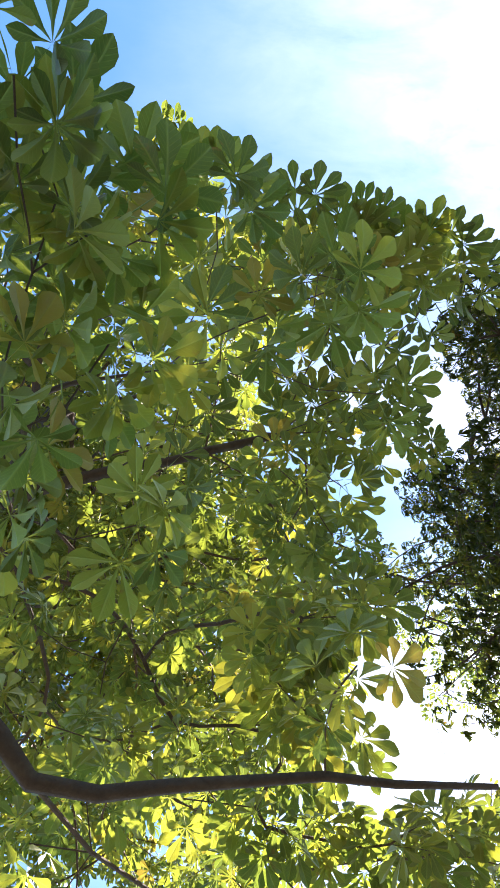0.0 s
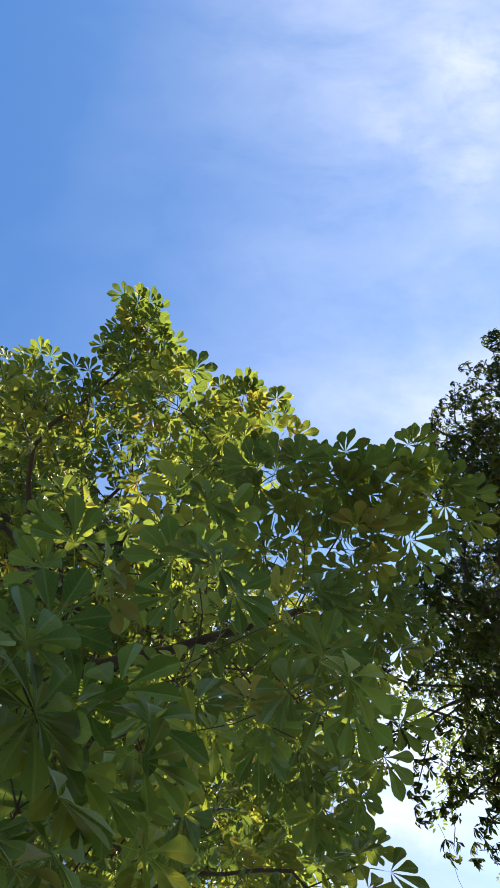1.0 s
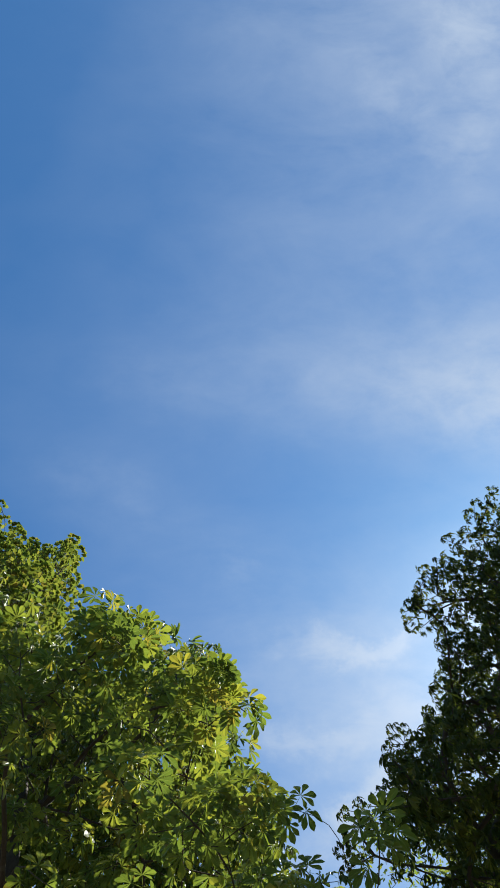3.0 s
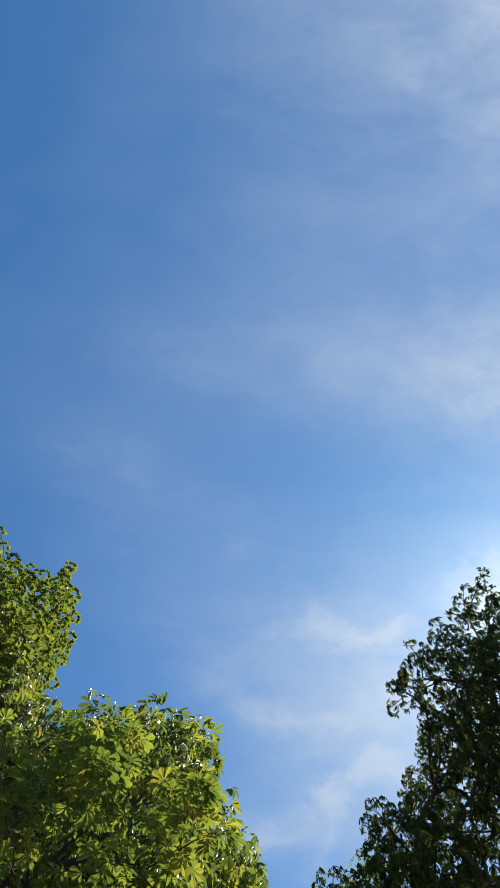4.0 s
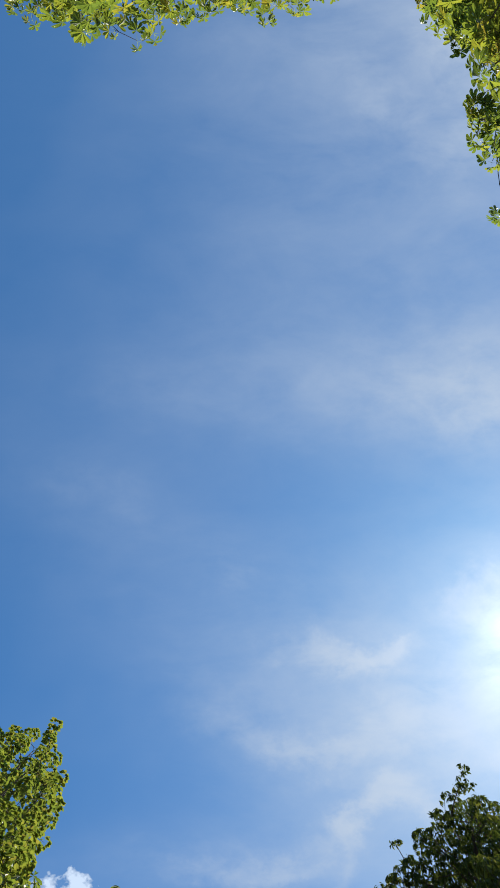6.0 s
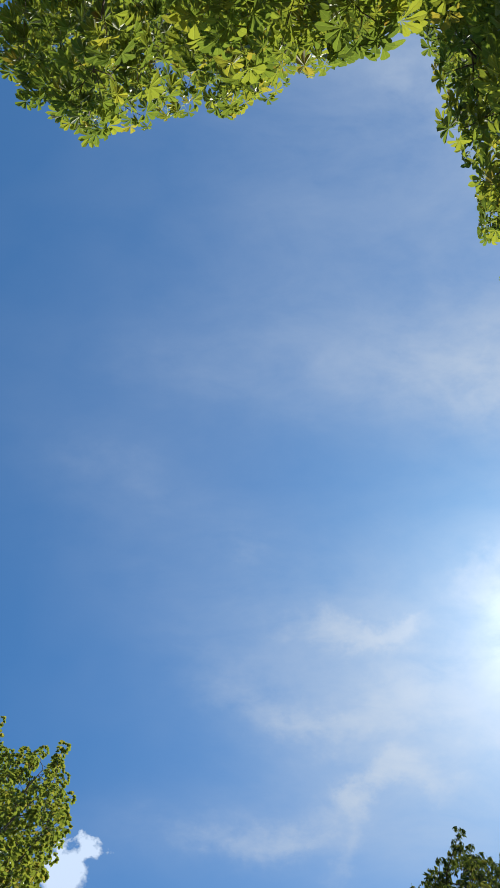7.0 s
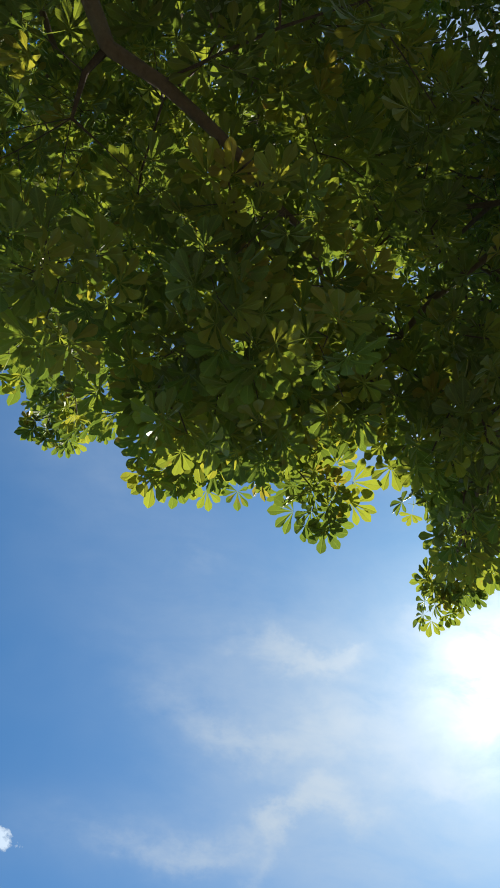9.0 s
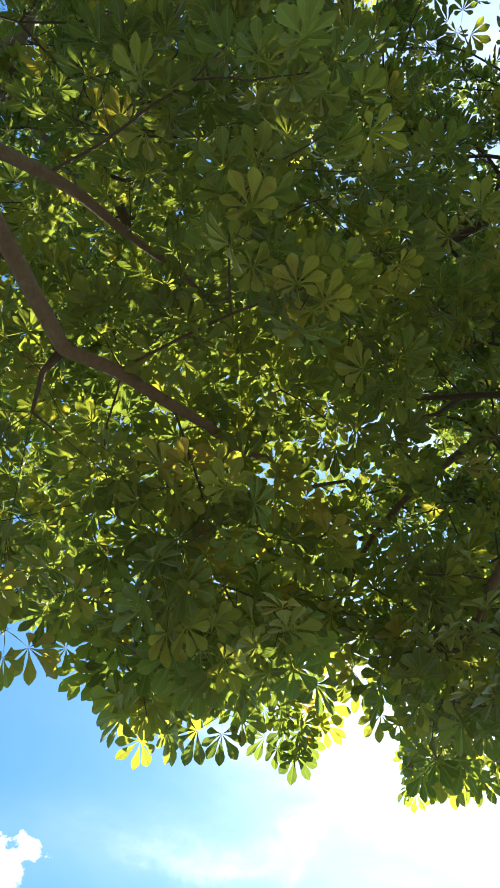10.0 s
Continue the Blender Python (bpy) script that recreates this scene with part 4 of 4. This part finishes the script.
grow_tree("chestnut_tree", "tall horse chestnut with yellowing hand-shaped leaves beside the path", "tree",
          [(-1.9, 1.3, 0), (-1.85, 1.2, 1.2), (-1.8, 1.05, 2.6), (-1.7, 0.75, 4.2), (-1.55, 0.35, 5.8), (-1.85, 0.0, 7.2), (-2.2, -0.2, 8.6), (-2.1, 0.3, 10.2)],
          NEAR_LEFT_MASSES, NEAR_LEFT_SPRAYS + NEAR_LEFT_FRINGE + NEAR_LEFT_EDGES, 2900, (3, 5), (0.095, 0.135), 11, HAND_LEAVES, HAND_LEAVES_NEAR, CHESTNUT_LEAF, spacing=0.27, droop=0.3,
          high_templates=HANGING_LEAVES, high_from=7.4, sizes=((5.0, 1.3), (6.2, 1.1), (8.0, 1.15), (10.0, 1.7)), flat_below=7.2, hollow=0.85, shell=0.5, sparse=(6.3, 0.82), twig=0.0032,
          shoots=[[(0.80, -0.55, 5.7), (0.74, -0.83, 5.9), (0.67, -0.98, 6.0), (0.56, -1.04, 6.0), (0.41, -1.07, 5.98)]],
          near_box=(-2.2, 1.8, -3.5, 2.0), trunk_radius=0.115, bark=SHADED_BARK, group="park trees", swell=0.05, swell_high=0.06,
          tip_places=[(-1.15, -2.1, 6.6), (-1.2, -2.0, 6.8), (-0.95, -2.0, 6.7), (-0.75, -2.05, 6.4), (-0.7, -1.9, 6.6), (-1.05, -1.95, 6.9), (-1.03, -2.28, 6.5), (-1.0, -2.1, 6.3), (-0.85, -2.15, 6.2), (0.12, -1.5, 6.5), (0.07, -1.6, 6.6), (0.15, -1.3, 5.8),
                      (0.25, -1.1, 5.8), (0.37, -1.15, 4.85), (0.55, -1.05, 4.8), (0.5, -1.05, 4.9), (0.9, -1.1, 5.65), (0.88, -1.2, 5.65),
                      (0.0, -1.05, 4.8), (-0.39, -1.65, 6.95), (-0.16, -1.65, 6.8), (-0.76, -1.85, 7.2), (-1.2, -2.05, 7.5), (-1.7, -1.65, 7.3),
                      (-1.42, 0.5, 12.2), (0.26, 0.85, 3.95), (0.4, 0.75, 3.8), (-0.55, -0.69, 2.85), (-0.56, -0.65, 3.05), (-0.47, -0.58, 3.1), (-0.6, -0.51, 3.0), (-0.4, -0.48, 3.05), (0.3, 1.6, 4.4), (0.5, 1.62, 4.5), (0.7, 1.72, 4.5), (0.9, 1.66, 4.5), (1.05, 1.6, 4.6), (0.8, 1.5, 4.4), (0.6, 1.78, 4.6), (1.0, 1.8, 4.7), (-0.55, -0.34, 3.0), (-0.42, -0.18, 3.2), (-0.58, -0.2, 3.1), (-0.62, 0.05, 3.3), (-0.75, -0.1, 3.15), (-0.5, 0.12, 3.2), (-0.78, 0.25, 3.35), (-0.35, 0.3, 3.45), (-0.7, 0.45, 3.5),
                      (0.05, 1.05, 4.5), (0.3, 0.92, 4.54), (0.53, 0.69, 4.59), (0.14, 1.04, 4.49), (0.22, 1.13, 4.52), (0.32, 1.18, 4.37), (0.04, 0.83, 4.84), (0.32, 0.73, 4.53), (0.1, 0.86, 4.33), (0.48, 1.41, 4.97), (0.41, 1.18, 4.31), (0.23, 1.44, 4.84), (0.29, 1.37, 4.73), (0.42, 0.74, 4.43)], clearings=[(-0.7, 1.08, 3.55, 0.25), (-0.4, 1.1, 3.55, 0.25), (-0.1, 1.05, 3.6, 0.22), (-0.75, -1.05, 4.1, 0.42), (-0.95, -0.5, 4.5, 0.25), (-0.6, -0.62, 4.5, 0.25),
                     (-0.34, -0.73, 4.5, 0.22), (-0.1, -0.82, 4.5, 0.2), (0.05, -0.87, 4.45, 0.16), (-0.75, -0.2, 5.3, 0.25), (-0.4, -0.35, 5.3, 0.22), (-0.05, -0.45, 5.3, 0.2),
                     (0.05, -0.22, 4.0, 0.28), (0.05, -0.1, 4.4, 0.28), (0.03, 0.19, 4.0, 0.28), (0.04, 0.4, 4.4, 0.28), (0.0, 0.0, 3.6, 0.25)],
          limb_ways=[(0.052, [(-1.7, 0.75, 4.4), (-1.1, 0.98, 4.1), (-0.84, 1.14, 4.0), (-0.71, 1.29, 4.0), (-0.46, 1.31, 4.0), (-0.19, 1.25, 4.0), (0.11, 1.2, 4.0), (0.61, 1.16, 4.0), (0.97, 1.13, 4.0)]),
                     (0.024, [(-1.6, 0.5, 5.0), (-1.0, 0.0, 3.85), (-0.65, -0.15, 3.8)]),
                     (0.048, [(-1.5, 0.45, 5.9), (-1.1, 0.3, 6.0), (-0.57, 0.15, 6.0), (0.07, -0.08, 6.0), (0.43, -0.22, 6.0), (0.68, -0.27, 6.05)])],
          denser=[(0.3, 0.3, 5.5, 0.6), (-0.5, 1.3, 4.8, 0.7)],
          thinner=[(0.75, -0.85, 5.3, 0.55), (1.1, -0.95, 6.4, 0.7), (-1.2, -0.5, 4.6, 0.8), (-0.6, -0.4, 4.4, 0.6), (-1.7, 0.0, 5.0, 0.8), (-1.6, -0.6, 5.6, 0.7), (-0.5, -0.1, 5.5, 0.45), (0.0, -0.3, 5.4, 0.4), (0.0, -0.4, 4.3, 0.5), (0.1, 0.2, 4.4, 0.55), (-0.2, 0.0, 3.9, 0.5), (-0.4, 0.4, 4.4, 0.5)])
# against the sun: its leaf and bark colours are darkened to carry the shade
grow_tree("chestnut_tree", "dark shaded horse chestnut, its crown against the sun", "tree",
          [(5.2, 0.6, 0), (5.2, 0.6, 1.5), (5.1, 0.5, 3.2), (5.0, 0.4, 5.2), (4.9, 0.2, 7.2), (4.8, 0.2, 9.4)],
          NEAR_RIGHT_MASSES, NEAR_RIGHT_SPRAYS + NEAR_RIGHT_FRINGE + NEAR_RIGHT_EDGES, 6000, (5, 7), (0.105, 0.145), 12, SLENDER_LEAVES, SLENDER_LEAVES, SHADED_LEAF,
          near_box=(0.2, 4.0, -3.5, 2.5), bark=SHADED_BARK, group="park trees", spacing=0.235, droop=0.6, swell=0.13, hollow=0.0, sizes=((8.0, 1.0), (9.6, 0.82)), thinner=[(2.3, 1.4, 8.6, 0.9), (2.9, 2.3, 9.2, 1.0)], clearings=[(1.3, 1.34, 6.6, 0.5), (1.9, 1.9, 8.5, 0.9), (2.5, 2.4, 10.2, 0.9), (1.75, 1.15, 9.0, 0.5), (3.4, -3.35, 9.6, 0.35), (3.75, -3.15, 10.5, 0.4)],
          tip_places=[(2.2, -1.48, 10.15), (2.75, -2.35, 10.1), (3.2, -2.75, 10.15), (3.12, -2.7, 10.2), (3.09, -2.7, 10.1), (2.5, -2.35, 9.4), (2.33, -1.95, 9.4), (2.04, -1.6, 9.4),
                      (2.25, -1.5, 10.2), (2.9, -2.5, 10.0), (2.4, -2.1, 9.2), (3.15, -2.95, 10.2), (3.05, -2.93, 10.1), (2.03, -1.68, 9.66), (2.1, -1.78, 9.7),
                      (2.4, -2.32, 9.66), (2.3, -2.12, 9.5), (2.62, -2.65, 9.55), (2.75, -2.75, 9.8), (2.2, -1.95, 9.6), (1.95, -1.55, 9.5), (1.9, -1.35, 9.3), (2.28, -1.82, 10.3), (2.05, -1.28, 10.2), (2.62, -1.95, 10.4)])
grow_tree("broadleaf_tree", "tall dense tree with small sunlit yellow-green leaves, farther off", "tree",
          [(-6.6, 1.0, 0), (-6.6, 1.0, 2), (-6.5, 0.9, 4.2), (-6.4, 0.8, 6.5), (-6.4, 0.7, 9), (-6.3, 0.6, 13)],
          FAR_LEFT_MASSES, FAR_LEFT_SPRAYS + FAR_LEFT_FRINGE + FAR_LEFT_EDGES, 2200, (20, 28), (0.07, 0.105), 13, ROUND_LEAVES, ROUND_LEAVES, ROUND_LEAF,
          spacing=0.40, swell=0.08, hollow=0.2, clearings=[(-5.75, -1.3, 17.55, 0.6)], tip_places=[(-3.46, -1.2, 15.0), (-3.52, -1.15, 14.85), (-3.44, -1.2, 14.7), (-3.46, -1.25, 15.15), (-3.4, -1.2, 14.5)], group="park trees")
grow_tree("chestnut_tree", "spreading horse chestnut with brown limbs and low leaves over the path", "tree",
          [(-2.9, -14.4, 0), (-2.85, -14.3, 1.2), (-2.75, -14.2, 2.4), (-2.6, -14.1, 3.4), (-2.5, -14.2, 4.6), (-2.4, -14.4, 6.4), (-2.3, -14.5, 8.4)],
          AHEAD_LEFT_MASSES, AHEAD_LEFT_SPRAYS + AHEAD_LEFT_FRINGE + AHEAD_LEFT_EDGES, 4500, (3, 5), (0.10, 0.14), 14, HAND_LEAVES, HAND_LEAVES_NEAR, CHESTNUT_LEAF, spacing=0.245,
          high_templates=HAND_LEAVES_HIGH, high_from=5.6, sizes=((5.0, 1.2), (6.0, 0.9), (8, 0.95)), flat_below=5.4, hollow=0.05,
          near_box=(-2.6, 2.2, -14.5, -9.0), group="park trees", swell=0.06, twig=0.0027,
          tip_places=[(0.8, -10.24, 5.1), (0.9, -10.3, 5.15), (0.83, -10.3, 5.12), (0.86, -10.42, 5.12), (0.7, -10.37, 5.08), (0.05, -10.32, 5.25), (0.12, -10.55, 4.35), (-0.87, -10.3, 6.45),
                      (-1.02, -10.35, 6.25), (-0.76, -10.9, 5.1), (0.3, -10.5, 5.0), (-0.04, -10.62, 4.6), (0.6, -10.55, 5.3), (0.1, -12.2, 4.7), (0.3, -12.4, 4.9), (-0.1, -12.35, 4.6),
                      (0.45, -12.1, 5.0), (0.2, -12.65, 5.0), (-0.3, -11.7, 4.5), (0.5, -12.6, 4.8), (0.0, -12.9, 4.9), (0.6, -12.3, 5.2), (0.15, -11.95, 5.4),
                      (-0.62, -12.11, 5.17), (-0.72, -12.13, 5.17), (0.26, -11.59, 5.37), (-0.56, -11.72, 5.1), (-0.67, -12.09, 5.07), (0.27, -11.57, 5.39), (0.04, -12.13, 5.12), (-0.11, -11.6, 5.42), (0.1, -12.26, 5.28), (-0.05, -11.83, 5.05), (-0.41, -12.19, 5.46), (0.17, -11.83, 5.12), (0.21, -11.81, 5.44), (0.14, -11.86, 5.18), (-0.14, -11.88, 5.04), (-0.4, -11.5, 4.97)],
          limb_ways=[(0.047, [(-2.6, -14.1, 3.4), (-1.5, -13.3, 3.8), (-0.77, -12.5, 4.15), (-0.51, -12.08, 4.4), (-0.29, -12.03, 4.5), (-0.04, -11.92, 4.62), (0.26, -11.76, 4.9), (0.45, -11.73, 5.15), (0.63, -11.56, 5.45), (0.97, -11.66, 5.7)]),
                     (0.042, [(-2.55, -14.15, 4.0), (-1.7, -13.2, 4.1), (-0.85, -12.81, 4.25), (-0.57, -12.76, 4.5), (-0.38, -12.68, 4.75), (-0.15, -12.6, 5.0), (0.1, -12.45, 5.4)]),
                     (0.022, [(-0.51, -12.08, 4.4), (-0.59, -11.97, 4.42), (-0.62, -11.79, 4.45)]),
                     (0.030, [(-2.5, -14.2, 4.6), (-1.7, -13.4, 4.7), (-1.06, -12.56, 4.9), (-0.97, -12.37, 5.2), (-1.11, -12.23, 5.3)])],
          clearings=[(-0.75, -12.35, 3.5, 0.6), (-1.1, -12.8, 3.6, 0.65), (-0.65, -12.95, 4.2, 0.38), (-1.2, -13.1, 4.2, 0.4), (-0.55, -12.15, 3.95, 0.35),
                     (-0.68, -12.32, 4.0, 0.42), (-0.35, -12.05, 4.15, 0.24), (-0.62, -12.78, 4.1, 0.36), (-0.05, -11.95, 4.3, 0.2), (-0.35, -12.55, 4.35, 0.3), (-0.85, -12.55, 4.5, 0.3),
                     (1.02, -13.76, 4.5, 0.35), (1.25, -14.41, 5.5, 0.5), (1.47, -15.05, 6.5, 0.58), (1.7, -15.7, 7.5, 0.64), (1.93, -16.34, 8.5, 0.7), (2.18, -17.05, 9.6, 0.75), (2.45, -17.83, 10.8, 0.8),
                     (1.04, -12.57, 4.6, 0.3), (1.29, -13.21, 5.6, 0.36), (1.55, -13.85, 6.6, 0.42), (1.8, -14.49, 7.6, 0.48), (2.11, -15.25, 8.8, 0.54)],
          thinner=[(1.3, -13.4, 4.9, 0.9), (1.5, -13.3, 6.0, 1.1), (1.2, -13.9, 7.2, 1.0), (1.7, -12.6, 5.4, 0.7)])
grow_tree("chestnut_tree", "dense dark horse chestnut with pale leaf undersides", "tree",
          [(4.6, -13.2, 0), (4.6, -13.2, 1.4), (4.5, -13.2, 3.0), (4.4, -13.1, 4.8), (4.3, -13.0, 6.8), (4.2, -13, 9)],
          AHEAD_RIGHT_MASSES, AHEAD_RIGHT_SPRAYS + AHEAD_RIGHT_FRINGE + AHEAD_RIGHT_EDGES, 4200, (3, 5), (0.10, 0.14), 15, HAND_LEAVES, HAND_LEAVES_NEAR, CHESTNUT_LEAF, spacing=0.245,
          high_templates=HAND_LEAVES_HIGH, high_from=6.2, sizes=((5.2, 1.2), (6.2, 0.95), (8, 0.95)), flat_below=6.0, hollow=0.3,
          clearings=[(2.0, -9.15, 6.3, 0.55), (2.02, -9.5, 6.25, 0.3),
                     (1.02, -13.76, 4.5, 0.35), (1.25, -14.41, 5.5, 0.5), (1.47, -15.05, 6.5, 0.58), (1.7, -15.7, 7.5, 0.64), (1.93, -16.34, 8.5, 0.7), (2.18, -17.05, 9.6, 0.75), (2.45, -17.83, 10.8, 0.8),
                     (1.04, -12.57, 4.6, 0.3), (1.29, -13.21, 5.6, 0.36), (1.55, -13.85, 6.6, 0.42), (1.8, -14.49, 7.6, 0.48), (2.11, -15.25, 8.8, 0.54)], thinner=[(1.3, -13.4, 4.9, 0.9), (1.5, -13.3, 6.0, 1.1), (1.2, -13.9, 7.2, 1.0), (1.7, -12.6, 5.4, 0.7)],
          near_box=(0.4, 3.5, -14.5, -8.5), group="park trees", swell=0.0,
          tip_places=[(1.84, -9.62, 6.12), (2.02, -9.68, 6.12), (1.9, -9.8, 6.15), (1.77, -9.9, 6.05), (1.63, -10.3, 6.35), (2.2, -9.8, 6.4), (2.45, -10.4, 8.35), (2.5, -10.25, 8.4), (2.42, -10.5, 8.3), (2.55, -10.15, 8.4), (2.52, -10.55, 8.45)])
grow_tree("small_leaved_tree", "lacy small-leaved tree with a loose pale crown", "tree",
          [(4.6, 4.4, 0), (4.6, 4.4, 2), (4.5, 4.3, 4.4), (4.3, 4.1, 6.8), (4.2, 3.9, 9)],
          FAR_RIGHT_MASSES, FAR_RIGHT_SPRAYS, 1050, (7, 11), (0.055, 0.085), 16, OVAL_LEAVES, OVAL_LEAVES, SMALL_LEAF,
          trunk_radius=0.16, spacing=0.26, twig=0.003, group="park trees")
